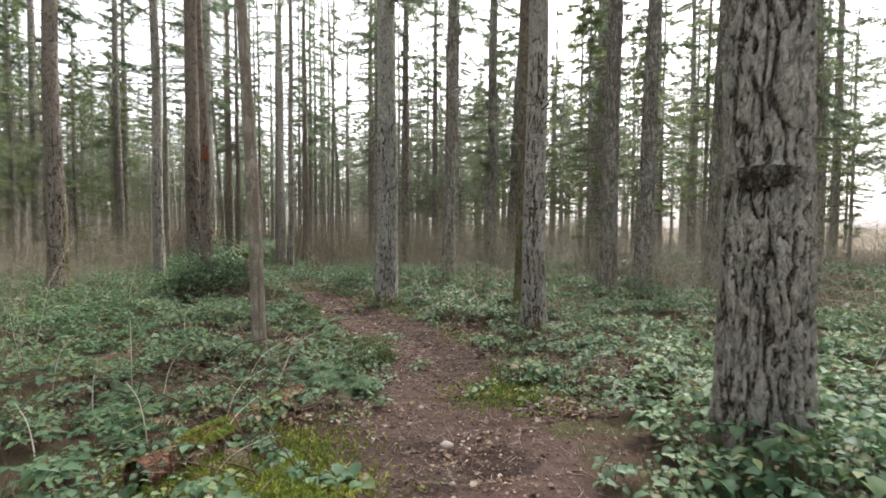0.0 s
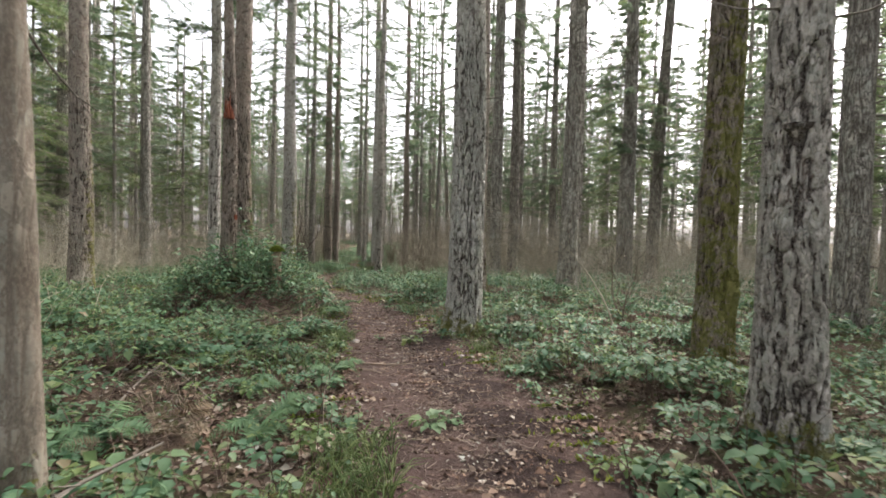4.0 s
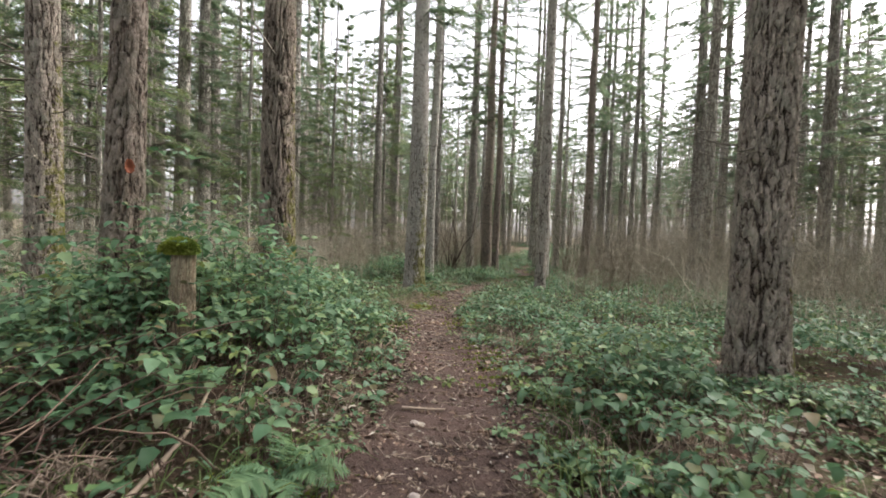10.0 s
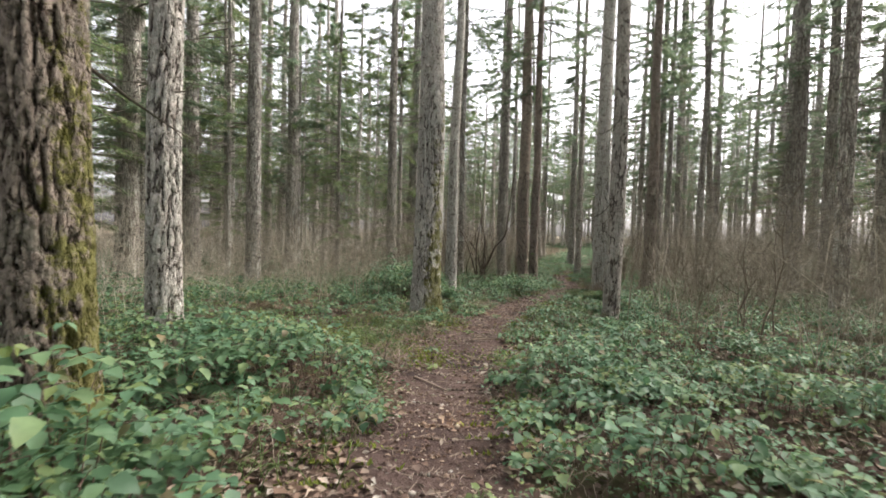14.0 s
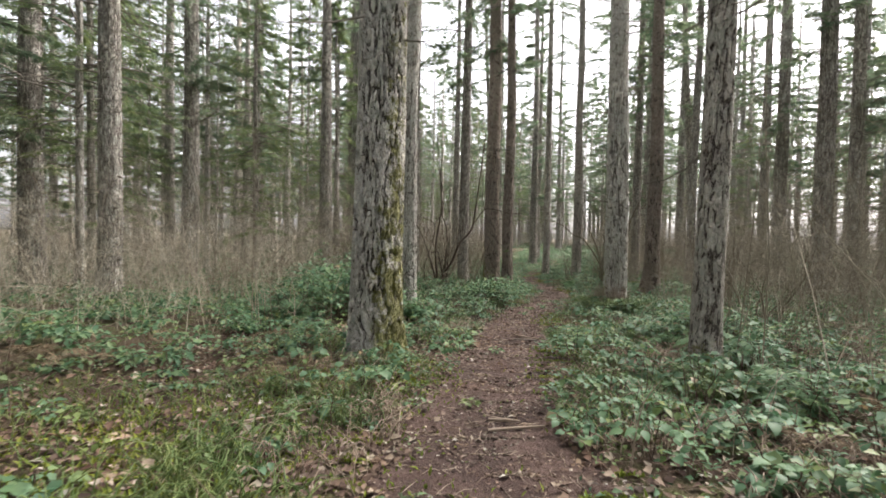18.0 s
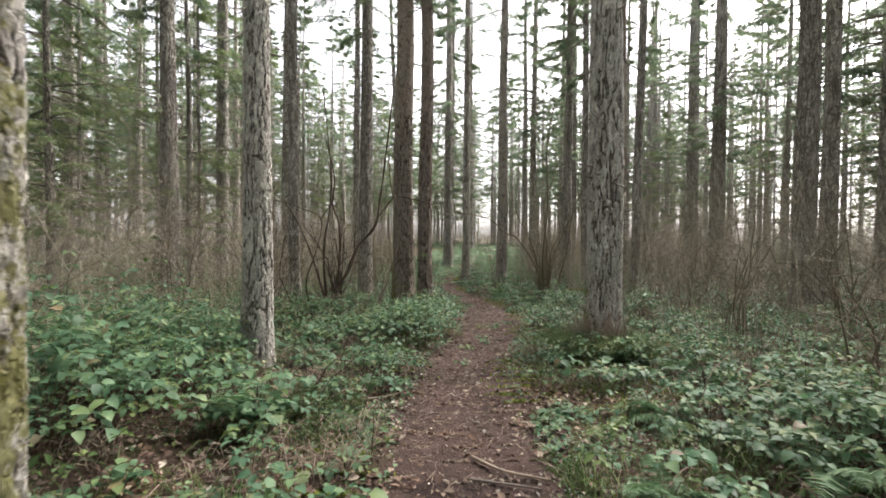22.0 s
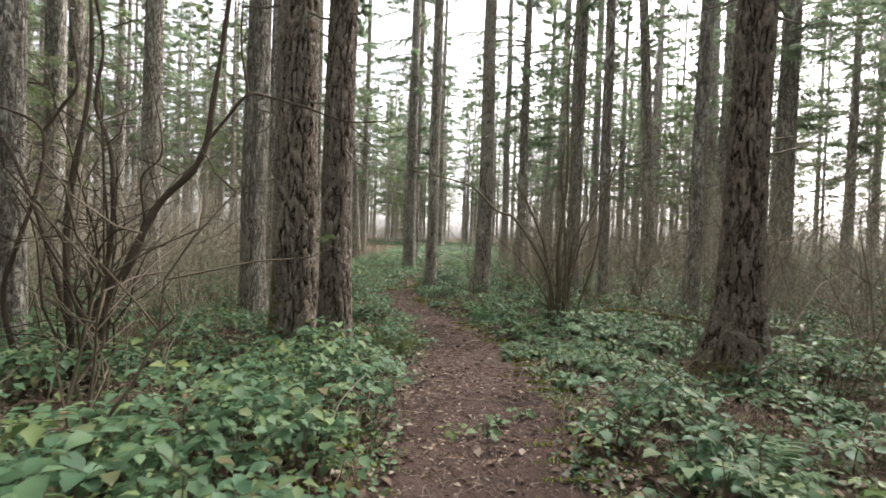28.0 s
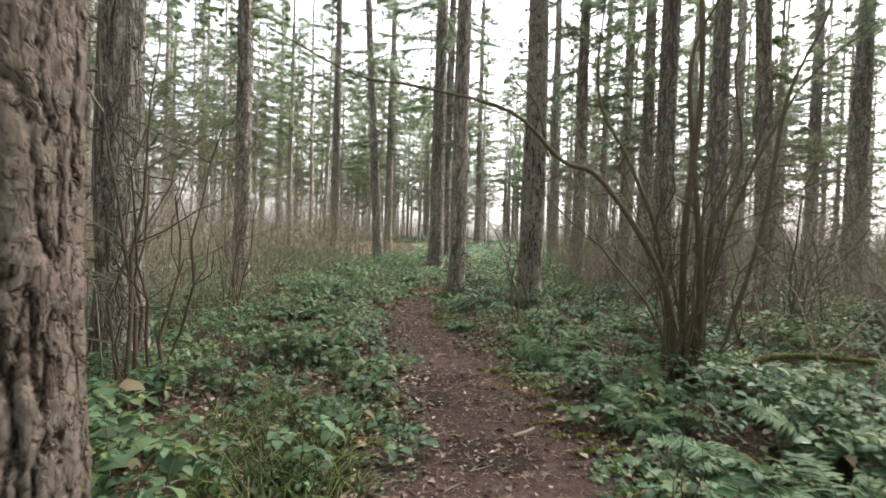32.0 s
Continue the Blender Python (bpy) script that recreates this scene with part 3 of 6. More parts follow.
def trunk_near(name, radius, height, seed, lean=(0, 0), depth=0.03, plate=0.042, to=4.6, flare=0.35, step=0.036, bulge=()):
    """A thick trunk with furrowed bark as real relief up to `to` metres, plain above it."""
    sides = int(np.clip(2 * np.pi * radius / (0.42 * step), 48, 150))
    h = np.concatenate([np.arange(-0.35, to, step), np.linspace(to + 0.1, height, 14)])
    r = np.random.default_rng(seed)
    roots = [(r.uniform(0, 6.28), r.uniform(0.5, 1.2)) for _ in range(5)]
    a = np.arange(sides) * 2 * np.pi / sides
    H, A = np.meshgrid(h, a, indexing="ij")
    hp = np.clip(H, 0, None)
    rad = radius * np.clip(1 - 0.85 * hp / height, 0.05, 1) ** 0.85 * (1 + 0.30 * flare * np.exp(-hp / 0.9))
    foot = np.exp(-np.clip(H + 0.1, 0, None) / 0.28)
    for ra, rs in roots:
        rad += radius * flare * rs * foot * np.exp(-(np.angle(np.exp(1j * (A - ra))) / 0.42) ** 2)
    rad += radius * 0.35 * flare * foot
    rad *= 1 + 0.03 * np.sin(2 * A + 0.7 * H + seed) + 0.02 * np.sin(5 * A - 1.1 * H)
    for bh, ba, br, bs in bulge:
        rad += bs * np.exp(-((H - bh) / br) ** 2 - (np.angle(np.exp(1j * (A - ba))) / 0.7) ** 2)
    rough, tone = np.zeros(H.shape), np.full(H.shape, 0.7)
    ring = np.stack([np.cos(a) * radius, np.sin(a) * radius], -1)
    off = Vector((seed * 3.7, seed * 1.3, seed * 2.1))
    for i, hh in enumerate(h):
        fade = min(1.0, max(0.0, (to - hh) / 0.5))
        if fade <= 0:
            continue
        for j in range(sides):
            x, y = ring[j, 0], ring[j, 1]
            p = Vector((x, y, hh * 0.5)) * 11 + off
            w = noise.noise_vector(p) * 0.4
            q = Vector((x / plate * 0.95, y / plate * 0.95, hh / (plate * 7.5))) + off
            net = abs(noise.noise(q + w))
            fine = abs(noise.noise(Vector((x / plate * 2.1, y / plate * 2.1, hh / (plate * 3.6))) - off + w * 1.2))
            ledge = abs(noise.noise(Vector((x / plate * 0.55, y / plate * 0.55, hh / (plate * 0.9))) + off * 2 + w * 2))
            f1 = min(1.0, max(0.0, (net - 0.012) * 6.8))
            f2 = min(1.0, max(0.0, (fine - 0.01) * 8.0))
            f3 = min(1.0, 0.6 + ledge * 5.0)
            swell = noise.noise(q * 1.7 - w)
            # low values deep in the furrows, where the material turns darker
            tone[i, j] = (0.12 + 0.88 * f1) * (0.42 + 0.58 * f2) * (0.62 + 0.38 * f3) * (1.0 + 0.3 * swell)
            rough[i, j] = fade * (0.50 * f1 + 0.36 * f2 * f1 + 0.20 * f3 * f1 + 0.08 * swell - 0.8 + 0.22 * noise.noise(p * 6.0) + 0.14 * noise.noise(p * 13.0))
    rad += depth * rough
    hx, hy = lean[0] * H + 0.02 * np.sin(H * 0.9 + seed), lean[1] * H + 0.02 * np.cos(H * 0.8 + seed)
    v = np.stack([hx + rad * np.cos(A), hy + rad * np.sin(A), H], -1)
    n = len(h)
    i, j = np.meshgrid(np.arange(n - 1), np.arange(sides), indexing="ij")
    q = np.stack([i * sides + j, i * sides + (j + 1) % sides, (i + 1) * sides + (j + 1) % sides, (i + 1) * sides + j], -1).reshape(-1, 4)
    me = np_mesh(name, v, q)
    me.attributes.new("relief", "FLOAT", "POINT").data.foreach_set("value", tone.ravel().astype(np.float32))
    return me


def crown_set(names, specs, material):
    out = []
    for k, s in enumerate(specs):
        needles, wood = crown_mesh("crown", *s, seed=40 + k, size=0.50 if names == "far_crown" else 0.26)
        needles.materials.append(material)
        bw = np_mesh("branchwork", *wood)
        bw.materials.append(DEADWOOD)
        out.append((needles, bw))
    return out


CROWNS = crown_set("crown", [(4.6, 17, 2.7, 40, 160), (5.6, 18, 3.0, 40, 160), (3.6, 16, 2.5, 42, 160), (6.4, 18, 2.9, 38, 160), (4.0, 17, 2.3, 42, 160)], NEEDLES)
HIGH_CROWNS = crown_set("crown", [(7.4, 23, 2.5, 44, 120), (8.4, 25, 2.7, 44, 120), (6.6, 22, 2.4, 44, 120)], NEEDLES)
LOW_CROWNS = crown_set("low_crown", [(2.6, 14, 1.9, 60, 66), (3.4, 16, 2.2, 60, 66), (1.8, 9, 1.5, 54, 60)], NEEDLES_LIGHT)
FAR_CROWNS = crown_set("far_crown", [(5.0, 24, 3.3, 50, 60), (6.5, 26, 3.5, 50, 60), (4.2, 22, 3.1, 52, 60)], NEEDLES)
BUSHY = crown_set("far_crown", [(0.5, 7, 2.4, 40, 24), (0.8, 11, 2.8, 46, 24)], NEEDLES_LIGHT)
SNAGS = [dead_branch_mesh("deadwood", 1.6, 9.0, 44, 0.22, 300 + k, 1.35) for k in range(5)]
NEAR_SNAGS = [dead_branch_mesh("deadwood", 2.3, 10.0, 26, 0.2, 320 + k, 0.85, 1) for k in range(3)]
for me in SNAGS + NEAR_SNAGS:
    me.materials.append(DEADWOOD)

STANDING = []


def tree(name, x, y, d, label, near=False, mat=None, crown=None, lean=(0, 0), height=None, seed=None, snag=True, **kw):
    """A standing conifer: trunk, dead lower branches, boughs and needles."""
    seed = seed if seed is not None else len(STANDING) + 11
    r = np.random.default_rng(seed)
    z = gz(x, y)
    ob = thing(name, pose(x, y, z, 0, 0, 0), label, "tree")
    height = height or r.uniform(23, 28)
    if near:
        me = trunk_near("trunk", d / 2, height, seed, lean, **kw)
    else:
        me = trunk_far("trunk", d / 2, height, seed, lean)
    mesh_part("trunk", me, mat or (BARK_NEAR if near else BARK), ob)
    turn = Matrix.Rotation(r.uniform(0, 6.28), 4, "Z")
    shift = Matrix.Shear("XY", 4, lean) if lean != (0, 0) else Matrix.Identity(4)
    pool = HIGH_CROWNS if abs(trail_offset(x, y)[0]) < 10 and y < 45 else CROWNS
    pair = crown or pool[int(r.integers(len(pool)))]
    if pair:
        for nm, me in (("crown", pair[0]), ("branchwork", pair[1])):
            c = tagged(mesh_part(nm, me, None, ob), kind="stuff")
            c.matrix_basis = shift @ turn
    if snag:
        pool = NEAR_SNAGS if near else SNAGS
        s = tagged(mesh_part("deadwood", pool[int(r.integers(len(pool)))], None, ob), kind="stuff")
        s.matrix_basis = shift @ turn @ Matrix.Diagonal((d / 0.45, d / 0.45, 1, 1))
    STANDING.append((x, y))
    return ob


FURROWED = "tall fir with thick furrowed grey-brown bark"
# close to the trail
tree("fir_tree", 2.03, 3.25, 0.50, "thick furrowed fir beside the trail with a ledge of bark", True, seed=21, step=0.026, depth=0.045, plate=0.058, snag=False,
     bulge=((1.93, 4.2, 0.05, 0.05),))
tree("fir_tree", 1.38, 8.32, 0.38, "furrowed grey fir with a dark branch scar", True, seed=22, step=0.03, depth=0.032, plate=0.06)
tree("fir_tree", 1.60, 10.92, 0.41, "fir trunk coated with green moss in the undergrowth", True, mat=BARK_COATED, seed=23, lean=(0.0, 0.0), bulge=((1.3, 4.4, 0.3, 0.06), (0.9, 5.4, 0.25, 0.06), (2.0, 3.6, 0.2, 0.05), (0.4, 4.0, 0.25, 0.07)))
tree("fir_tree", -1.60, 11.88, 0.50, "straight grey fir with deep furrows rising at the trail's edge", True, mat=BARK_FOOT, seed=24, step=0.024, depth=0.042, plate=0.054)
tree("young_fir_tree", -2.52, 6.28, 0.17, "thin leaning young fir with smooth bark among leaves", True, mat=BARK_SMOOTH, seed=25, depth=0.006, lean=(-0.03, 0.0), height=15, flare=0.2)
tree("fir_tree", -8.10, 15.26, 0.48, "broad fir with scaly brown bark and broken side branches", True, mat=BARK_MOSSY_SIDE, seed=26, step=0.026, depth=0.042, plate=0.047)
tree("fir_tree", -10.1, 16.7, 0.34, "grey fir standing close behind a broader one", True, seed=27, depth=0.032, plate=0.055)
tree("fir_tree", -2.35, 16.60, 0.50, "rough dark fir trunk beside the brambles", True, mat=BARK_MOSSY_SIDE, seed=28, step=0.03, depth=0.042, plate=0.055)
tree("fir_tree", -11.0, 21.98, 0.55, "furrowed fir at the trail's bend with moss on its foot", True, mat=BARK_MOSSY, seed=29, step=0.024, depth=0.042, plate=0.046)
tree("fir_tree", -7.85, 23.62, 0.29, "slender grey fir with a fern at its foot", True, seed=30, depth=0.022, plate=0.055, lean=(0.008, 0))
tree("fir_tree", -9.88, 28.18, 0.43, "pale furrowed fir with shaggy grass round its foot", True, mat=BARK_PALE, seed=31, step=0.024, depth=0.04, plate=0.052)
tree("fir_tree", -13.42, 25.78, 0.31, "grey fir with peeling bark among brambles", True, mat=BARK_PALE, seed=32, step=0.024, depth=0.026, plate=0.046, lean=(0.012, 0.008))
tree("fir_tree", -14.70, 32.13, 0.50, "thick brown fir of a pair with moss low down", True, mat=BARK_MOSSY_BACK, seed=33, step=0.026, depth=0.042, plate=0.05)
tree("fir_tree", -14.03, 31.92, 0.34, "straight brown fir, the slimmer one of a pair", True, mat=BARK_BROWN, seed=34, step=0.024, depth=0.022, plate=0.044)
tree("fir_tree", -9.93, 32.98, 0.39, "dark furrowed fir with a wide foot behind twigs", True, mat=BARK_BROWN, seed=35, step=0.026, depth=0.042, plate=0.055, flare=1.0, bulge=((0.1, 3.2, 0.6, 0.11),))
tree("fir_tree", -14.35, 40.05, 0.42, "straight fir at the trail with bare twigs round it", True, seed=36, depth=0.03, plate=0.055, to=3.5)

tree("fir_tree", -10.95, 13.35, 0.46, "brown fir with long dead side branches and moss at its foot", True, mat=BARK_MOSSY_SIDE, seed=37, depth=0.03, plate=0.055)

# young green firs whose boughs close the view between the trunks
DENSE = crown_set("crown", [(1.4, 15, 2.5, 70, 96), (1.0, 12, 2.2, 64, 96), (2.2, 18, 2.8, 70, 96)], NEEDLES_LIGHT)
for k, (x, y) in enumerate([(-17.6, 16.4), (-19.6, 18.6), (-22.5, 17.6), (-24.0, 24.4), (-16.4, 13.9), (-25.5, 20.0), (-22.6, 29.0), (-22.2, 32.6), (-24.6, 35.2),
                            (2.4, 29.4), (5.6, 20.6), (-14.9, 8.6), (-13.6, 5.2), (9.2, 14.2)]):
    tree("young_fir_tree", x, y, 0.17 + 0.02 * (k % 4), "young green fir with boughs almost to the ground", crown=DENSE[k % 3], height=(16, 13, 19)[k % 3], snag=False)

# further off, placed singly: x, y, diameter, lean
FURTHER = [(-2.97, 23.6, 0.48, 0), (-2.3, 24.2, 0.42, 0.004), (-0.25, 18.1, 0.5, 0.012),
           (0.05, 20.4, 0.28, 0.012), (-1.3, 35.6, 0.5, 0), (4.65, 14.5, 0.5, 0), (5.45, 14.3, 0.5, 0.03), (1.8, 24.0, 0.6, 0), (2.9, 26.0, 0.5, 0.05),
           (8.9, 17.0, 0.45, 0.02), (-18.7, 22.6, 0.46, 0), (-20.8, 20.9, 0.55, 0), (-23.4, 22.8, 0.6, 0), (-14.4, 12.8, 0.5, 0), (-19.5, 16.0, 0.58, 0),
           (-26.7, 21.6, 0.6, 0), (-21.3, 31.3, 0.5, 0), (-23.2, 26.9, 0.55, 0), (-37, 35.3, 0.6, 0), (-19.5, 19.5, 0.5, 0), (-25.7, 37.5, 0.5, 0),
           (-30.7, 30.2, 0.5, 0), (-35.0, 38.5, 0.5, 0), (-36.0, 39.4, 0.45, 0), (-34.5, 36.6, 0.45, 0), (-16.4, 30.2, 0.26, 0), (-17.0, 34.1, 0.42, 0),
           (-24.0, 35.6, 0.5, 0), (-21.1, 35.8, 0.46, 0), (-20.1, 38.8, 0.32, 0), (-11.9, 55.3, 0.5, 0), (-8.4, 60.0, 0.5, 0), (-6.2, 56.0, 0.5, 0),
           (-10.4, 62.0, 0.45, 0), (-14.8, 58.0, 0.4, 0), (-16.8, 55.3, 0.45, 0), (-6.7, 43.2, 0.58, 0), (-9.95, 43.8, 0.36, -0.05), (-5.85, 35.2, 0.52, 0),
           (-5.1, 36.4, 0.4, 0), (-3.6, 37.5, 0.45, 0), (-7.1, 48.0, 0.5, 0), (-27, 52, 0.45, 0), (-23.4, 50.0, 0.42, -0.06), (-24.6, 53.0, 0.4, 0), (-19.0, 46.2, 0.5, 0),
           (-20.4, 50.5, 0.4, 0), (-23.5, 63.5, 0.5, 0), (-12.2, 41.6, 0.4, 0), (-14.2, 45.3, 0.36, 0), (-12.4, 47.0, 0.38, 0), (-9.6, 38.5, 0.3, 0.01),
           (-11.3, 40.5, 0.3, 0), (-13.3, 50.5, 0.42, 0), (-4.5, 29.0, 0.36, 0), (-16.0, 40.7, 0.34, 0), (6.6, 22.0, 0.5, 0), (8.0, 27.5, 0.45, 0)]
for x, y, d, lean in FURTHER:
    tree("fir_tree", x, y, d, "straight tall fir trunk with dead side branches", lean=(lean, 0.0))


def fill_trees(name, label, count, lo, hi, gap, crowns, dia, seed, snag, keep=None):
    """The rest of the stand, well away from the trail."""
    r = np.random.default_rng(seed)
    made = tries = 0
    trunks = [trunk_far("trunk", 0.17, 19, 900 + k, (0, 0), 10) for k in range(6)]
    # trunks off the trail wear the bark paled for haze
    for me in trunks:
        me.materials.append(BARK_HAZED)
    while made < count and tries < 40000:
        tries += 1
        x, y = r.uniform(-75, 45), r.uniform(-16, 115)
        o = abs(trail_offset(x, y)[0])
        if not lo + (6 if y < 4 else 0) < o < hi or min((x - a) ** 2 + (y - b) ** 2 for a, b in STANDING) < gap * gap:
            continue
        if keep and not keep(x, y, r):
            continue
        ob = thing(name, pose(x, y, gz(x, y), 0, 0, r.uniform(0, 360)), label, "tree", "trees of the stand")
        d = r.uniform(*dia)
        m = Matrix.Shear("XY", 4, (r.normal(0, 0.008), r.normal(0, 0.008)))
        mesh_part("trunk", trunks[int(r.integers(6))], None, ob).matrix_basis = m @ Matrix.Diagonal((d / 0.34, d / 0.34, 1, 1))
        pair = crowns[int(r.integers(len(crowns)))]
        sc = r.uniform(0.85, 1.15)
        for nm, me in (("crown", pair[0]), ("branchwork", pair[1])):
            tagged(mesh_part(nm, me, None, ob), kind="stuff").matrix_basis = m @ Matrix.Diagonal((sc, sc, r.uniform(0.9, 1.1), 1))
        if snag:
            tagged(mesh_part("deadwood", SNAGS[int(r.integers(5))], None, ob), kind="stuff").matrix_basis = m @ Matrix.Diagonal((d / 0.45, d / 0.45, 1, 1))
        STANDING.append((x, y))
        made += 1


def right_thin(x, y, r):
    return trail_offset(x, y)[0] < 0 or r.random() < (0.97 if y > 8 else 0.85)


fill_trees("fir_tree", "straight fir of the stand with dead lower branches", 195, 11, 28, 2.4, CROWNS, (0.24, 0.46), 5, True, right_thin)
fill_trees("young_fir_tree", "young light-green fir with low drooping boughs", 125, 11, 34, 2.0, LOW_CROWNS, (0.1, 0.2), 6, False)
fill_trees("young_fir_tree", "young green fir with drooping boughs down to its foot", 60, 10, 30, 1.8, LOW_CROWNS[:2], (0.12, 0.22), 16, False, lambda x, y, r: trail_offset(x, y)[0] < 0)


def distant_forest(count, lo, hi, seed):
    """The trees past the countable ones, as one mass of trunks and crowns."""
    r = np.random.default_rng(seed)
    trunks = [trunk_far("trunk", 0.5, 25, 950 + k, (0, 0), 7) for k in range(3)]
    data = []
    for me in trunks + [c[0] for c in FAR_CROWNS + BUSHY]:
        v = np.empty(len(me.vertices) * 3, np.float32)
        me.vertices.foreach_get("co", v)
        lp = np.empty(len(me.loops), np.int32)
        me.loops.foreach_get("vertex_index", lp)
        data.append((v.reshape(-1, 3), lp))
    wood, green, pale = [], [], []
    made = 0
    while made < count:
        bush = made % 8 == 0
        x, y = r.uniform(-90, 60), r.uniform(-30, 125)
        o = abs(trail_offset(x, y)[0])
        if not (lo - 7 * bush) < o < hi or not right_thin(x, y, r) or min((x - a) ** 2 + (y - b) ** 2 for a, b in STANDING) < 3.2:
            continue
        d, a, sc = r.uniform(0.25, 0.5), r.uniform(0, 6.28), r.uniform(0.85, 1.2)
        at = np.array([x, y, gz(x, y)])
        c, s_ = math.cos(a), math.sin(a)
        v, lp = data[int(r.integers(3))]
        wood.append((v * ((0.3 * d, 0.3 * d, 0.4) if bush else (d, d, 1)) + at, lp.reshape(-1, 4), None))
        v, lp = data[3 + (3 + int(r.integers(2)) if bush else int(r.integers(3)))]
        v = v * (sc, sc, r.uniform(0.9, 1.15))
        (pale if bush else green).append((np.stack([v[:, 0] * c - v[:, 1] * s_, v[:, 0] * s_ + v[:, 1] * c, v[:, 2]], -1) + at, None, lp.reshape(-1, 3)))
        STANDING.append((x, y))
        made += 1
    ob = thing("distant_firs", pose(0, 0, 0), "mass of distant fir trunks and dark green crowns", "forest", kind="stuff")
    # far trunks: haze painted in as paler bark
    tagged(mesh_part("trunks", joined("trunks", wood), BARK_HAZED, ob), kind="stuff")
    tagged(mesh_part("crowns", joined("crowns", green), NEEDLES, ob), kind="stuff")
    tagged(mesh_part("understorey", joined("understorey", pale), NEEDLES_LIGHT, ob), kind="stuff")


distant_forest(430, 25, 62, 9)

# ---- undergrowth ----
# bare soil and moss patches: x, y, radius, how much of the leaves they leave
SPARSE = [(-10.4, 19.2, 1.8, 0.07), (-12.2, 20.0, 1.2, 0.6), (-3.3, 4.6, 0.8, 0.5), (-4.6, 6.6, 0.9, 0.5), (-1.5, 3.2, 0.9, 0.35), (-9.9, 18.0, 0.6, 0.5), (-1.4, 4.2, 0.7, 0.4), (-6.9, 13.0, 0.5, 0.6), (-3.3, 10.0, 0.7, 0.5),
          (0.9, 4.5, 0.5, 0.4), (-11.8, 23.3, 0.8, 0.4), (-2.6, 8.6, 0.9, 0.4), (-2.1, 7.2, 0.9, 0.45), (-0.2, 14.0, 0.7, 0.5), (-12.0, 18.8, 1.0, 0.75)]


# taller bramble mounds: x, y, radius, extra height
MOUNDS = [(-6.25, 13.0, 1.15, 1.25), (-6.9, 13.9, 0.9, 1.0), (-6.7, 14.9, 0.7, 0.6), (1.75, 2.55, 0.7, 0.3), (2.6, 3.6, 0.9, 0.3), (-13.9, 24.1, 1.1, 0.95), (-13.0, 23.4, 0.7, 0.55), (-14.6, 25.4, 1.0, 0.8),
          (-12.9, 28.2, 0.9, 0.25), (-13.3, 30.3, 0.7, 0.3), (-4.2, 9.4, 1.0, 0.15), (-6.3, 18.8, 0.9, 0.2), (-8.4, 21.3, 0.6, 0.15), (-10.9, 23.3, 0.5, 0.2), (-7.6, 10.6, 1.2, 0.25),
          (-8.2, 26.2, 0.9, 0.2), (-11.4, 34.6, 0.8, 0.15), (-13.5, 31.2, 0.6, 0.35), (-13.0, 29.4, 0.8, 0.25), (-12.9, 28.4, 0.6, 0.2), (-16.1, 41.3, 0.9, 0.3), (-17.3, 42.6, 1.0, 0.35), (-3.4, 15.2, 0.8, 0.15), (-16.2, 29.0, 1.2, 0.4), (-8.9, 16.9, 0.9, 0.3), (-9.9, 17.3, 0.9, 0.3), (-5.0, 12.35, 0.45, 0.42), (-5.35, 12.1, 0.5, 0.35)]


def cover(x, y, off):
    """How tall and how thick the leaves stand."""
    o = np.abs(off)
    edge = np.clip((o - np.interp(y, EDGE_Y, EDGE_HALF) + 0.02 - 0.14 * waves(x, y, 1.6, 21) - 0.12 * waves(x, y, 0.6, 24)) / 0.6, 0, 1)
    tall = (0.06 + 0.42 * np.clip(0.4 + 0.5 * waves(x, y, 2.3, 22) + 0.5 * waves(x, y, 0.7, 26), 0, 1.5)) * (0.25 + 0.75 * edge) + 0.12 * np.clip((o - 3) / 6, 0, 1)
    thick = edge ** 0.7 * np.clip(0.39 + 0.55 * waves(x, y, 1.5, 23) + 0.6 * waves(x, y, 0.5, 25), 0.04, 1.0)
    for px, py, pr, left in SPARSE:
        g = np.exp(-((x - px) ** 2 + (y - py) ** 2) / (pr * pr))
        thick *= 1 - (1 - left) * g
        tall *= 1 - 0.6 * (1 - left) * g
    rag = waves(x, y, 0.55, 27)
    for px, py, pr, up in MOUNDS:
        g = np.exp(-(((x - px) ** 2 + (y - py) ** 2) / (pr * pr)) ** 1.5) * np.clip((o - 0.5) / 0.4, 0, 1)
        tall += up * g * np.clip(0.8 + 0.45 * rag, 0.25, 1.3)
        thick = np.maximum(thick, g * np.clip(0.75 + 0.6 * rag, 0.15, 1))
    return tall, thick


def scatter(count, lo, hi, seed, ymin=-1.5, ymax=48, xmin=-42, xmax=26, spots=False):
    r = np.random.default_rng(seed)
    x, y = r.uniform(xmin, xmax, count), r.uniform(ymin, ymax, count)
    if spots:
        m = np.array(MOUNDS)
        w = m[:, 2] ** 2 * m[:, 3]
        k = r.choice(len(m), count, p=w / w.sum())
        x, y = r.normal(m[k, 0], m[k, 2] * 0.55), r.normal(m[k, 1], m[k, 2] * 0.55)
    off = trail_offset(x, y)
    k = ((np.abs(off) >= lo) | ((lo < 0.6) & (y > 39.5))) & (np.abs(off) < hi)
    x, y, off = x[k], y[k], off[k]
    tall, thick = cover(x, y, off)
    k = r.random(len(x)) < thick
    return x[k], y[k], off[k], tall[k], r


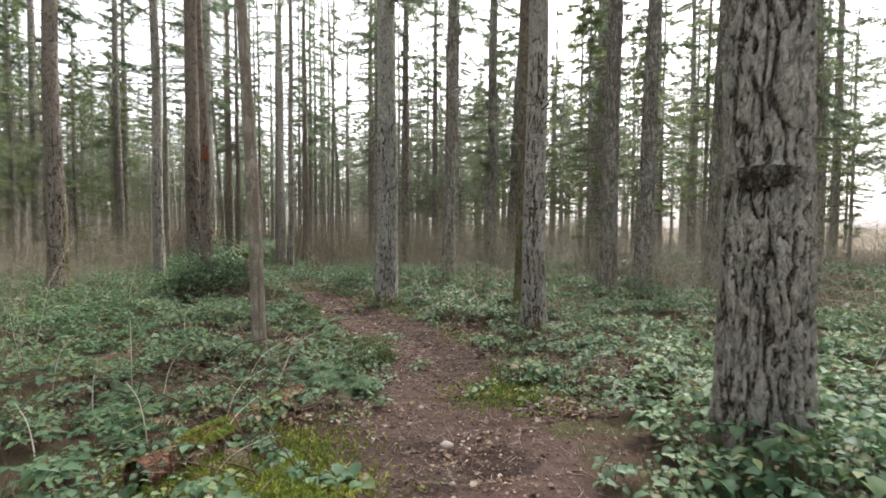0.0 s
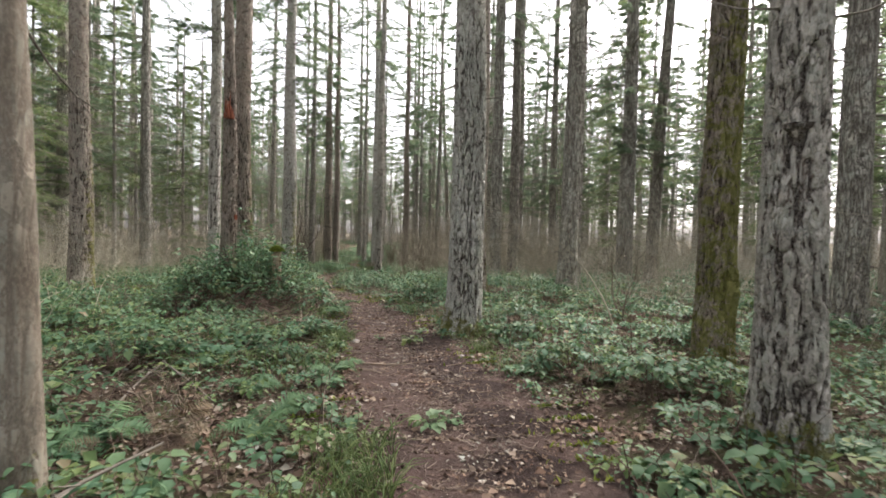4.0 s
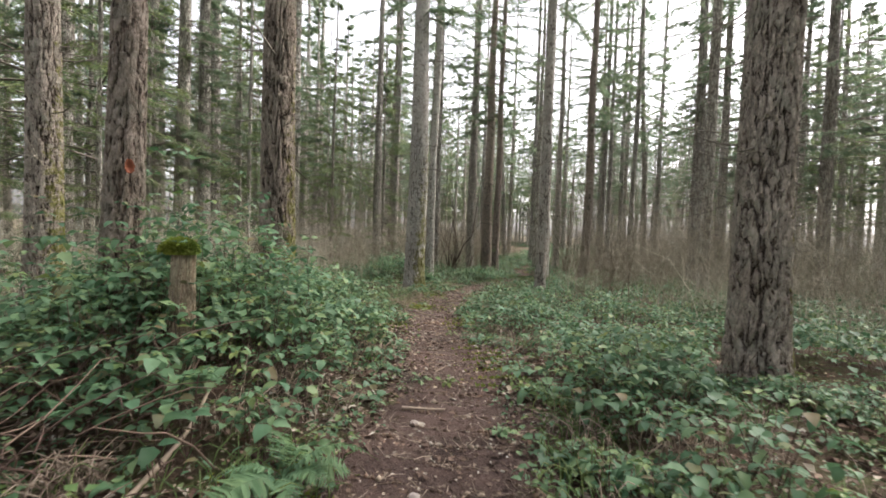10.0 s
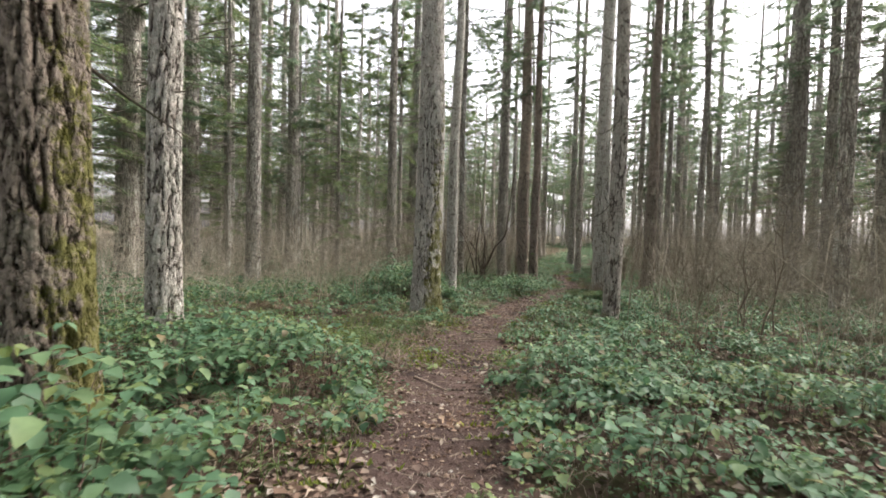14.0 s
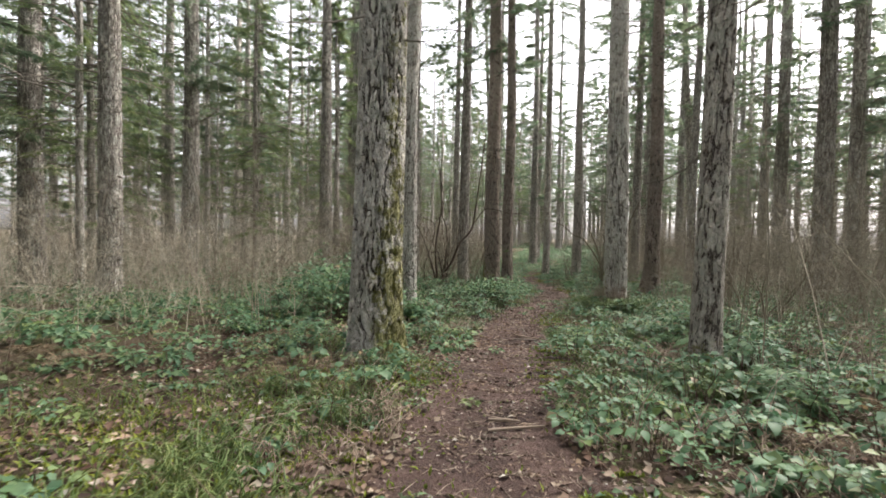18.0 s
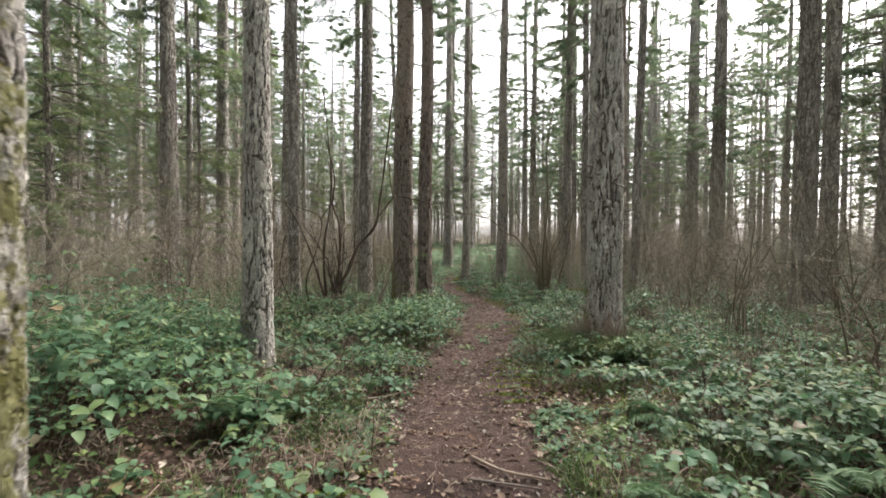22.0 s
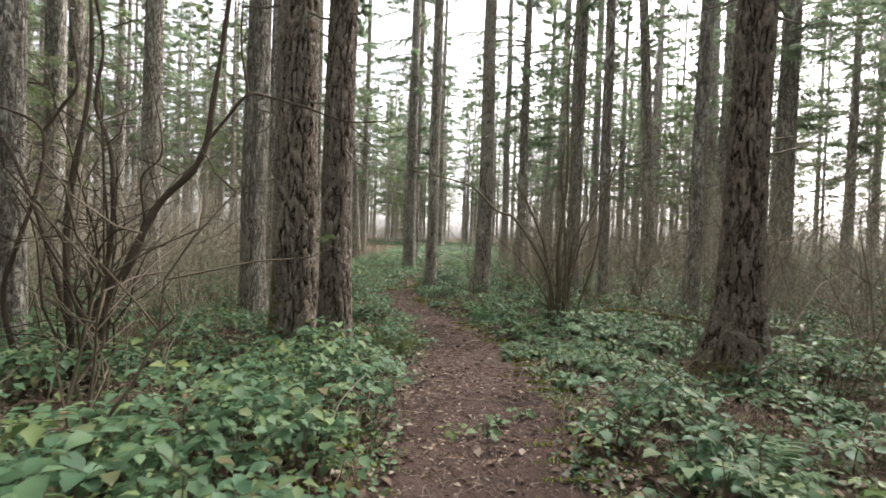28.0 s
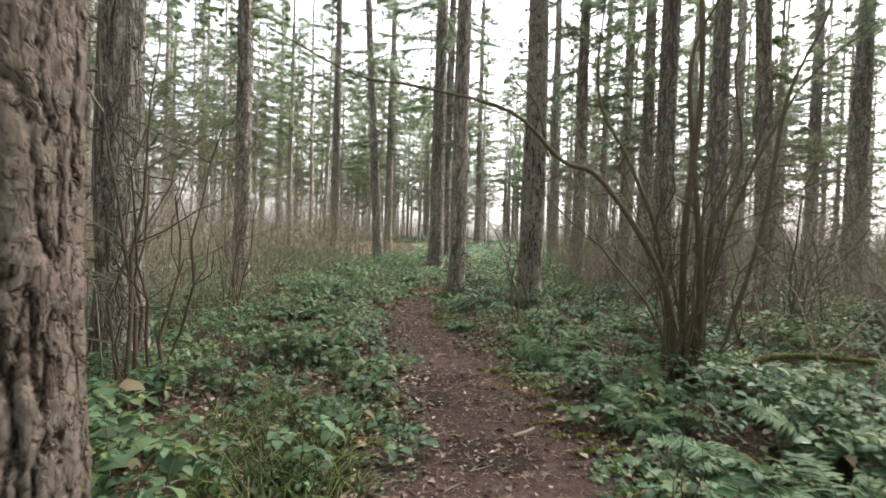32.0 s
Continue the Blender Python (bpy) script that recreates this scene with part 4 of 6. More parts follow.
def trios(x, y, z, base, tilt, s, r):
    """Three leaflets round the end of each stalk."""
    n = len(x)
    out = []
    for k, turn in enumerate((0.0, 1.85, -1.85)):
        a = base + turn
        out.append((np.stack([x - np.sin(a) * 0.012, y + np.cos(a) * 0.012, z], -1), a + r.normal(0, 0.15, n), tilt + r.normal(-0.1, 0.2, n), r.normal(0, 0.26, n), s * (1.0 if k == 0 else 0.8)))
    return [np.concatenate(c) for c in zip(*out)]


def bramble(name, label, plants, per, spread, lo, hi, size, fine, material, seed, lift=1.0, canes=True, **box):
    """Clumps of bramble: each plant throws arching canes that carry leaves of three."""
    x, y, off, tall, r = scatter(plants, lo, hi, seed, **box)
    n = len(x)
    k = np.repeat(np.arange(n), per)
    k = k[r.random(len(k)) < 0.85]
    m = len(k)
    a = r.uniform(0, 6.28, m)
    far = spread * np.sqrt(r.random(m)) * (0.7 + 0.6 * tall[k] / 0.35)
    px, py = x[k] + np.cos(a) * far, y[k] + np.sin(a) * far
    o2 = trail_offset(px, py)
    keep = np.abs(o2) > np.interp(py, EDGE_Y, EDGE_HALF) - 0.04 + 0.12 * waves(px, py, 0.9, 29)
    k, a, far, px, py, o2 = k[keep], a[keep], far[keep], px[keep], py[keep], o2[keep]
    m = len(k)
    z = ground_z(px, py, o2) + tall[k] * lift * (0.48 + 0.58 * r.random(m) ** 0.8) * (1 - 0.35 * far / (spread * 1.6)) + 0.015
    s = size * r.uniform(0.45, 1.25, m) * (0.8 + 0.4 * r.random(n))[k]
    me = leaves_mesh(name, *trios(px, py, z, a - np.pi / 2 + r.normal(0, 0.7, m), r.normal(-0.06, 0.24, m), s, r), 1.0, fine)
    tagged(mesh_part(name, me, material), label, "undergrowth", kind="stuff")
    if canes:
        c = r.random(m) < 0.2
        g = ground_z(x, y, off)
        s0 = np.stack([x[k[c]], y[k[c]], g[k[c]] - 0.01], -1)
        e = np.stack([px[c], py[c], z[c]], -1)
        mid = s0 * 0.45 + e * 0.55 + np.stack([r.normal(0, 0.02, c.sum()), r.normal(0, 0.02, c.sum()), 0.10 + 0.15 * tall[k[c]]], -1)
        pts = np.stack([s0, s0 * 0.4 + mid * 0.6 + np.array([0, 0, 0.02]), mid, e], 1)
        me = np_mesh("canes", *tubes(pts, np.array([[0.0035, 0.003, 0.0025, 0.0015]]), 3))
        tagged(mesh_part("bramble_canes", me, CANE), "thin brown arching canes under the bramble leaves", "undergrowth", kind="stuff")


bramble("bramble_leaves", "clumps of green bramble leaves covering the forest floor", 30000, 12, 0.18, 0.4, 2.3, 0.088, True, LEAF, 31, ymin=0, ymax=43, xmin=-20, xmax=5)
bramble("bramble_leaves", "green bramble leaves a few steps from the trail", 38000, 12, 0.19, 2.3, 3.8, 0.086, False, LEAF, 39, ymin=0, ymax=43, xmin=-20, xmax=5)
bramble("bramble_undergrowth", "green bramble undergrowth between the trunks", 42000, 12, 0.24, 3.8, 8.5, 0.10, False, LEAF, 32, canes=False, xmin=-28, xmax=12)
bramble("bramble_mound", "tall mounds of green bramble leaves beside the trail", 1500, 12, 0.2, 0.55, 6.0, 0.085, True, LEAF, 42, spots=True)
bramble("trailside_leaves", "green leaves closing in on the far trail", 20000, 11, 0.25, 0.55, 3.6, 0.10, False, LEAF, 43, canes=False, ymin=43, ymax=78, xmin=-32, xmax=-10)
bramble("distant_undergrowth", "green leafy undergrowth deep in the forest", 22000, 10, 0.5, 8.5, 32, 0.18, False, LEAF, 33, canes=False, ymin=-10, ymax=80, xmin=-50, xmax=30)
bramble("young_leaves", "light yellow-green young leaves among the brambles", 17000, 8, 0.18, 0.55, 8.0, 0.068, False, LEAF_LIGHT, 34, 1.12, False, xmin=-24, xmax=9)
bramble("seedlings", "small green seedlings along the trail's edge", 14000, 4, 0.08, 0.48, 1.7, 0.042, False, LEAF_LIGHT, 38, 0.5, False, ymin=0, ymax=40, xmin=-18, xmax=3)


def low_cover():
    """Small low leaves, cotyledons and dead leaves that close the gaps beside the trail."""
    r = np.random.default_rng(51)
    n = 300000
    j = r.integers(40, len(LINE) - 60, n)
    o = np.where(r.random(n) < 0.5, 1, -1) * (0.42 + 3.6 * r.random(n) ** 1.3) + 0.1
    x, y = LINE[j, 0] + TANG[j, 1] * o + r.normal(0, 0.12, n), LINE[j, 1] - TANG[j, 0] * o + r.normal(0, 0.12, n)
    k = (np.abs(trail_offset(x, y)) > np.interp(y, EDGE_Y, EDGE_HALF) - 0.05 + 0.12 * waves(x, y, 0.7, 53)) & (r.random(n) < np.clip(0.55 + 0.5 * waves(x, y, 0.6, 52), 0.08, 1)) & (y > 0.4) & (y < 44)
    x, y = x[k], y[k]
    n = len(x)
    z = ground_z(x, y)
    dry = sum(np.exp(-((x - a) ** 2 + (y - b) ** 2) / (c * c)) * (1 - d) for a, b, c, d in SPARSE)
    kind = r.random(n) + 0.35 * waves(x, y, 1.1, 54) + 0.55 * np.clip(dry, 0, 1)
    for name, label, sel, mat, hi, lo_s, hi_s in (("low_leaves", "small low green leaves between the brambles", kind < 0.3, LEAF, 0.09, 0.022, 0.06),
                                                  ("low_herbs", "tiny light-green herbs on the forest floor", (kind >= 0.3) & (kind < 0.44), LEAF_LIGHT, 0.09, 0.018, 0.045),
                                                  ("dead_leaves", "brown dead leaves and bark between the brambles", kind >= 0.44, LITTER, 0.03, 0.03, 0.085)):
        m = int(sel.sum())
        p = np.stack([x[sel], y[sel], z[sel] + hi * r.random(m) ** 1.4 + 0.005], -1)
        me = leaves_mesh(name, p, r.uniform(0, 6.28, m), r.normal(0.0, 0.3, m), r.normal(0, 0.35, m), r.uniform(lo_s, hi_s, m), r.uniform(0.6, 1.2, m), False)
        tagged(mesh_part(name, me, mat), label, "undergrowth", kind="stuff")


low_cover()


def stalks(name, label, count, lo, hi, tall, material, seed, radius=0.0035):
    """Bare upright stalks and old canes standing out of the leaves."""
    x, y, off, _, r = scatter(count, lo, hi, seed, ymin=0, ymax=44, xmin=-22, xmax=7)
    n = len(x)
    z = ground_z(x, y, off)
    a, ln = r.uniform(0, 6.28, n), tall * r.uniform(0.4, 1.3, n)
    lean = r.uniform(0.1, 0.9, n) ** 1.5
    t = np.linspace(0, 1, 5)
    out = (ln * lean)[:, None] * (t ** 1.6)[None]
    w = r.normal(0, 0.018, (n, 5, 2)) * t[None, :, None]
    pts = np.stack([x[:, None] + np.cos(a)[:, None] * out + w[..., 0], y[:, None] + np.sin(a)[:, None] * out + w[..., 1], z[:, None] + ln[:, None] * (t - 0.45 * lean[:, None] * t ** 2.2)], -1)
    pieces = [(*tubes(pts, (radius * (1 - 0.7 * t))[None] * r.uniform(0.6, 1.5, n)[:, None], 3), None)]
    m = n * 3
    c = np.repeat(np.arange(n), 3)
    s = pts[c, r.integers(1, 5, m)]
    e = s + np.stack([r.normal(0, 0.3, m), r.normal(0, 0.3, m), r.uniform(-0.05, 0.4, m)], -1) * (ln[c] * 0.4)[:, None]
    pieces.append((*tubes(np.stack([s, e], 1), np.array([[0.5, 0.25]]) * radius, 3), None))
    tagged(mesh_part(name, joined(name, pieces), material), label, "undergrowth", kind="stuff")


stalks("old_canes", "bare red-brown stalks standing out of the brambles", 24000, 0.6, 4.8, 0.48, CANE, 44)
stalks("pale_stalks", "pale dry stalks among the leaves", 6500, 0.55, 4.2, 0.5, STICK, 45, 0.003)


def tangle(spots, seed):
    """Dead grey and brown cane ends tangled under the bramble mounds."""
    r = np.random.default_rng(seed)
    pts = []
    for px, py, pr, n, h in spots:
        n = int(n * 0.4)
        x, y = r.normal(px, pr * 0.5, n), r.normal(py, pr * 0.5, n)
        s = np.stack([x, y, ground_z(x, y) + r.uniform(0, h * 0.6, n)], -1)
        a, ln = r.uniform(0, 6.28, n), r.uniform(0.2, 0.75, n)
        d = np.stack([np.cos(a), np.sin(a), r.uniform(-0.1, 0.7, n)], -1) * ln[:, None]
        t = np.linspace(0, 1, 5)
        w = np.cumsum(r.normal(0, 0.025, (n, 5, 3)), 1)
        p = s[:, None] + d[:, None] * t[None, :, None] + w
        p[:, :, 2] += (0.25 * ln)[:, None] * (t - t * t)[None] * 2
        pts.append(p)
    p = np.concatenate(pts)
    p = p[(np.abs(trail_offset(p[:, 0, 0], p[:, 0, 1])) > 0.75) & (np.abs(trail_offset(p[:, -1, 0], p[:, -1, 1])) > 0.75)]
    p[:, :, 2] = np.maximum(p[:, :, 2], ground_z(p[:, :, 0].ravel(), p[:, :, 1].ravel()).reshape(p.shape[:2]) + 0.01)
    me = np_mesh("dead_canes", *tubes(p, np.array([[0.005, 0.0045, 0.004, 0.003, 0.002]]) * r.uniform(0.5, 1.3, len(p))[:, None], 4))
    tagged(mesh_part("dead_canes", me, CANE), "tangled dead grey-brown canes under the brambles", "undergrowth", kind="stuff")


tangle([(-4.85, 11.75, 0.7, 150, 0.6), (-5.3, 11.5, 0.7, 110, 0.5), (-4.3, 11.0, 0.6, 60, 0.3), (-12.3, 24.4, 0.6, 70, 0.25), (-1.9, 4.4, 0.8, 110, 0.4), (-2.6, 5.2, 0.8, 80, 0.5), (-3.3, 7.6, 0.9, 90, 0.3),
        (-1.6, 3.1, 0.6, 60, 0.25), (-12.2, 25.5, 0.5, 50, 0.2), (0.9, 6.5, 0.7, 60, 0.3), (0.3, 9.8, 0.7, 70, 0.3), (-6.6, 16.9, 0.6, 60, 0.3), (-11.0, 30.9, 0.7, 90, 0.3), (-11.2, 29.6, 0.7, 70, 0.3),
        (-13.2, 29.0, 0.6, 90, 0.3), (-14.2, 29.4, 0.6, 80, 0.4), (-10.4, 32.3, 0.7, 80, 0.4)], 57)


def tussock(name, label, spots, material, seed, upright=False):
    """Long drooping grass blades in tufts."""
    r = np.random.default_rng(seed)
    pts = []
    for px, py, pr, n in spots:
        a, b = r.uniform(0, 6.28, n), r.uniform(0, 6.28, n)
        d = pr * np.sqrt(r.random(n))
        x, y = px + np.cos(a) * d, py + np.sin(a) * d
        z = ground_z(x, y)
        ln = r.uniform(0.12, 0.42, n) * (2.1 if n >= 900 or upright else 1)
        t = np.linspace(0, 1, 4)
        out = (ln * r.uniform(0.3, 0.9, n) * (0.35 if upright else 1))[:, None] * t ** 1.4
        pts.append(np.stack([x[:, None] + np.cos(b)[:, None] * out, y[:, None] + np.sin(b)[:, None] * out, z[:, None] + ln[:, None] * (1.1 * t - (0.3 if upright else 0.7) * t ** 2.4)], -1))
    p = np.concatenate(pts)
    p = p[np.abs(trail_offset(p[:, 0, 0], p[:, 0, 1])) > 0.55]
    me = np_mesh(name, *tubes(p, np.array([[0.004, 0.004, 0.003, 0.0008]]), 3))
    tagged(mesh_part(name, me, material), label, "grass", kind="stuff")


tussock("grass_tufts", "drooping green and straw grass tufts", [(-9.75, 27.85, 0.45, 1500), (-10.1, 27.95, 0.4, 1100), (-10.6, 24.9, 0.3, 180), (-1.0, 6.6, 0.45, 420), (-1.1, 7.3, 0.4, 320), (-10.6, 19.6, 1.0, 220), (-11.6, 18.9, 0.8, 150),
        (-9.4, 18.6, 0.6, 260), (-12.0, 25.0, 0.4, 300), (-2.9, 9.2, 0.5, 200), (-13.9, 32.9, 0.4, 300), (-14.4, 33.6, 0.5, 300), (0.6, 5.6, 0.5, 200), (-7.8, 22.6, 0.5, 300), (-7.7, 24.2, 0.4, 300)], LEAF_LIGHT, 46)


tussock("shaggy_grass", "shaggy straw-coloured grass hanging round the fir's foot", [(-9.9, 27.88, 0.26, 190), (-10.1, 28.05, 0.22, 170), (-9.72, 27.95, 0.22, 120)], STICK, 47, True)


def trailside_grass():
    r = np.random.default_rng(58)
    spots = []
    for k in range(190):
        j = int(r.integers(60, len(LINE) - 130))
        o = (1 if r.random() < 0.5 else -1) * (float(np.interp(LINE[j, 1], EDGE_Y, EDGE_HALF)) + 0.15 + 1.7 * r.random() ** 1.5) + 0.1
        spots.append((LINE[j, 0] + TANG[j, 1] * o, LINE[j, 1] - TANG[j, 0] * o, r.uniform(0.15, 0.5), int(r.integers(25, 95))))
    tussock("trailside_grass", "thin green grass blades between the brambles", spots[:95], LEAF_LIGHT, 59)
    tussock("dry_grass", "thin straw-coloured dry grass between the brambles", spots[95:], STICK, 60)


trailside_grass()


def litter_stuff():
    r = np.random.default_rng(36)
    n0 = 200000
    j = r.integers(25, len(LINE) - 60, n0)
    o = np.where(r.random(n0) < 0.42, r.normal(0, 0.5, n0), r.uniform(-2.8, 2.8, n0))
    x = LINE[j, 0] + TANG[j, 1] * o + r.normal(0, 0.1, n0)
    y = LINE[j, 1] - TANG[j, 0] * o + r.normal(0, 0.1, n0)
    k = (y > -1.2) & (y < 44) & (r.random(n0) < np.clip(0.5 + 0.35 * waves(x, y, 0.8, 41), 0.05, 1))
    x, y = x[k], y[k]
    n = len(x)
    p = np.stack([x, y, ground_z(x, y) + 0.004], -1)
    me = leaves_mesh("leaf_litter", p, r.uniform(0, 6.28, n), r.normal(0.05, 0.25, n), r.normal(0, 0.35, n), r.uniform(0.012, 0.04, n) * np.where(r.random(n) < 0.12, 2.0, 1), r.uniform(0.5, 1.3, n), False)
    tagged(mesh_part("leaf_litter", me, LITTER), "brown and tan leaf and bark flakes strewn on the trail", "leaf litter", kind="stuff")
    # needles and small twigs
    n = 15000
    j = r.integers(25, len(LINE) - 60, n)
    o = np.where(r.random(n) < 0.4, r.normal(0, 0.6, n), r.uniform(-3, 3, n))
    x, y = LINE[j, 0] + TANG[j, 1] * o, LINE[j, 1] - TANG[j, 0] * o
    z = ground_z(x, y)
    a, ln = r.uniform(0, 6.28, n), r.uniform(0.03, 0.16, n)
    e = np.stack([np.cos(a) * ln, np.sin(a) * ln, r.normal(0.004, 0.008, n)], -1)
    s = np.stack([x, y, z + 0.005], -1)
    m = s + e * 0.5 + np.stack([r.normal(0, 0.01, n), r.normal(0, 0.01, n), np.full(n, 0.004)], -1)
    me = np_mesh("fallen_twigs", *tubes(np.stack([s, m, s + e], 1), np.array([[0.0028, 0.0025, 0.0015]]), 3))
    tagged(mesh_part("fallen_twigs", me, STICK), "small fallen twigs on the trail", "twigs", kind="stuff")


litter_stuff()


def crumb_stuff():
    """Clods of soil and small stones lying on the trail."""
    r = np.random.default_rng(61)
    n = 9000
    j = r.integers(25, len(LINE) - 140, n)
    half = np.interp(LINE[j, 1], EDGE_Y, EDGE_HALF)
    o = r.normal(0, 0.55, n) * half + 0.1
    x, y = LINE[j, 0] + TANG[j, 1] * o, LINE[j, 1] - TANG[j, 0] * o
    k = r.random(n) < np.clip(0.45 + 0.6 * waves(x, y, 0.8, 62), 0.05, 1)
    x, y = x[k], y[k]
    n = len(x)
    s = 0.006 + 0.024 * r.random(n) ** 3
    octa = np.array([(1, 0, 0), (0, 1, 0), (-1, 0, 0), (0, -1, 0), (0, 0, 0.75), (0, 0, -0.5)])
    v = octa[None] * (1 + r.normal(0, 0.25, (n, 6, 1))) * s[:, None, None]
    a = r.uniform(0, 6.28, n)
    c, d = np.cos(a)[:, None], np.sin(a)[:, None]
    v = np.stack([v[..., 0] * c - v[..., 1] * d, v[..., 0] * d + v[..., 1] * c, v[..., 2]], -1) + np.stack([x, y, ground_z(x, y) + s * 0.2], -1)[:, None]
    f = [(0, 1, 4), (1, 2, 4), (2, 3, 4), (3, 0, 4), (1, 0, 5), (2, 1, 5), (3, 2, 5), (0, 3, 5)]
    tagged(mesh_part("soil_crumbs", np_mesh("soil_crumbs", v, None, indexed(f, n, 6)), LITTER), "dark soil clods and small stones on the trail", "soil", kind="stuff")


crumb_stuff()


def moss_stuff():
    """Moss and short grass along the trail's edges and in the open patches."""
    r = np.random.default_rng(37)
    pos = []
    spots = [(-1.45, 3.3, 0.6, 6500), (-0.9, 2.6, 0.45, 3600), (-10.3, 19.3, 1.2, 3400), (-9.9, 18.3, 0.6, 900), (-10.6, 21.2, 0.7, 1500), (0.55, 5.0, 0.5, 1500), (-9.5, 26.8, 0.7, 1800), (-8.6, 19.1, 0.5, 600)]
    for px, py, pr, n in spots:
        pos.append(np.stack([r.normal(px, pr * 0.6, n), r.normal(py, pr * 0.6, n)], -1))
    j = r.integers(40, len(LINE) - 80, 26000)
    o = np.where(r.random(len(j)) < 0.5, 1, -1) * (np.interp(LINE[j, 1], EDGE_Y, EDGE_HALF) + r.normal(0.2, 0.16, len(j)))
    pos.append(np.stack([LINE[j, 0] + TANG[j, 1] * o, LINE[j, 1] - TANG[j, 0] * o], -1)[waves(LINE[j, 0] + o, LINE[j, 1], 2.2, 50) > 0.1])
    p = np.concatenate(pos)
    n = len(p)
    z = ground_z(p[:, 0], p[:, 1])
    me = leaves_mesh("moss_tufts", np.column_stack([p, z]), r.uniform(0, 6.28, n), r.uniform(0.5, 1.4, n), r.normal(0, 0.3, n), r.uniform(0.02, 0.06, n), 0.5, False)
    tagged(mesh_part("moss_tufts", me, MOSS), "yellow-green moss and short grass at the trail's edge", "moss", kind="stuff")


moss_stuff()


def thicket_stuff(name, label, clumps, lo, hi, stems, tall, seed, radius=0.006, ymin=-6, ymax=80, twigs=2, material=TWIG):
    """Leafless arching brush between the trunks."""
    r = np.random.default_rng(seed)
    x, y = r.uniform(-48, 28, clumps * 9), r.uniform(ymin, ymax, clumps * 9)
    o = trail_offset(x, y)
    k = (np.abs(o) > lo) & (np.abs(o) < hi) & (r.random(len(x)) < 0.62 + 0.45 * waves(x, y, 6, 60)) & (r.random(len(x)) < np.where(y > 14, 1, 0.5))
    x, y = x[k][:clumps], y[k][:clumps]
    b = np.repeat(np.arange(len(x)), stems)
    n = len(b)
    px, py = x[b] + r.normal(0, 0.4, n), y[b] + r.normal(0, 0.4, n)
    z = ground_z(px, py)
    a, ln = r.uniform(0, 6.28, n), tall * r.uniform(0.25, 1.2, n) * (0.35 + 0.95 * r.random(len(x)))[b]
    t = np.linspace(0, 1, 4)
    lean = r.uniform(0.05, 1.25, n)
    out = (ln * lean)[:, None] * (t ** 1.5)[None]
    up = ln[:, None] * (t - 0.36 * lean[:, None] * t ** 2.5)
    w = r.normal(0, 0.07, (n, 4, 2)) * t[None, :, None]
    pts = np.stack([px[:, None] + np.cos(a)[:, None] * out + w[..., 0], py[:, None] + np.sin(a)[:, None] * out + w[..., 1], z[:, None] + up], -1)
    # no stem hangs over the trail
    clear = np.min(np.abs(trail_offset(pts[:, 1:, 0].ravel(), pts[:, 1:, 1].ravel())).reshape(n, 3), axis=1) > 1.7
    pts, ln = pts[clear], ln[clear]
    n = len(ln)
    pieces = [(*tubes(pts, (radius * (1 - 0.75 * t))[None] * r.uniform(0.5, 1.4, n)[:, None], 3), None)]
    m = n * twigs
    c = np.repeat(np.arange(n), twigs)
    f = r.uniform(0.35, 2.95, m)
    i = f.astype(int)
    s = pts[c, i] * (1 - f + i)[:, None] + pts[c, i + 1] * (f - i)[:, None]
    d = np.stack([r.normal(0, 1, m), r.normal(0, 1, m), r.uniform(-0.2, 1.2, m)], -1)
    d /= np.linalg.norm(d, axis=1, keepdims=True)
    e = s + d * (ln[c] * r.uniform(0.10, 0.36, m))[:, None]
    clear = np.abs(trail_offset(e[:, 0], e[:, 1])) > 1.3
    s, e = s[clear], e[clear]
    pieces.append((*tubes(np.stack([s, e], 1), np.array([[0.45, 0.2]]) * radius, 3), None))
    tagged(mesh_part(name, joined(name, pieces), material), label, "brush", kind="stuff")


thicket_stuff("bare_brush", "leafless brown brush between the trunks", 430, 4.4, 12.5, 8, 2.8, 71, 0.005, -2, 26, 5)
thicket_stuff("hazel_brush", "tall arching leafless brush beside the trail", 800, 2.8, 12, 8, 3.6, 73, 0.006, 22, 52, 6, HAZEL)
# distant brush: haze comes from the paled stem colour
thicket_stuff("distant_brush", "brown leafless brush deep in the forest, paled for haze", 1900, 9.5, 42, 8, 3.7, 72, 0.010, -6, 95, 2, DRY_HAZED_BRUSH)

# ---- shrubs, ferns, stumps, fallen wood ----
def stem_mesh(name, pts, r0, r1, sides=7, seed=0, knot=0.12):
    """One bent stem through a few points, round and slightly knotty."""
    pts = np.asarray(pts, float)
    p = np.concatenate([[2 * pts[0] - pts[1]], pts, [2 * pts[-1] - pts[-2]]])
    out = []
    for i in range(1, len(p) - 2):
        for t in np.arange(0, 1, 0.2):
            a, b, c, d = p[i - 1], p[i], p[i + 1], p[i + 2]
            out.append(0.5 * (2 * b + (c - a) * t + (2 * a - 5 * b + 4 * c - d) * t * t + (3 * b - a - 3 * c + d) * t ** 3))
    out.append(pts[-1])
    out = np.array(out)
    r = np.random.default_rng(seed)
    rad = np.linspace(r0, r1, len(out)) * (1 + knot * r.normal(0, 1, len(out)))
    v, q = tubes(out[None], rad[None], sides)
    return np_mesh(name, v, q)


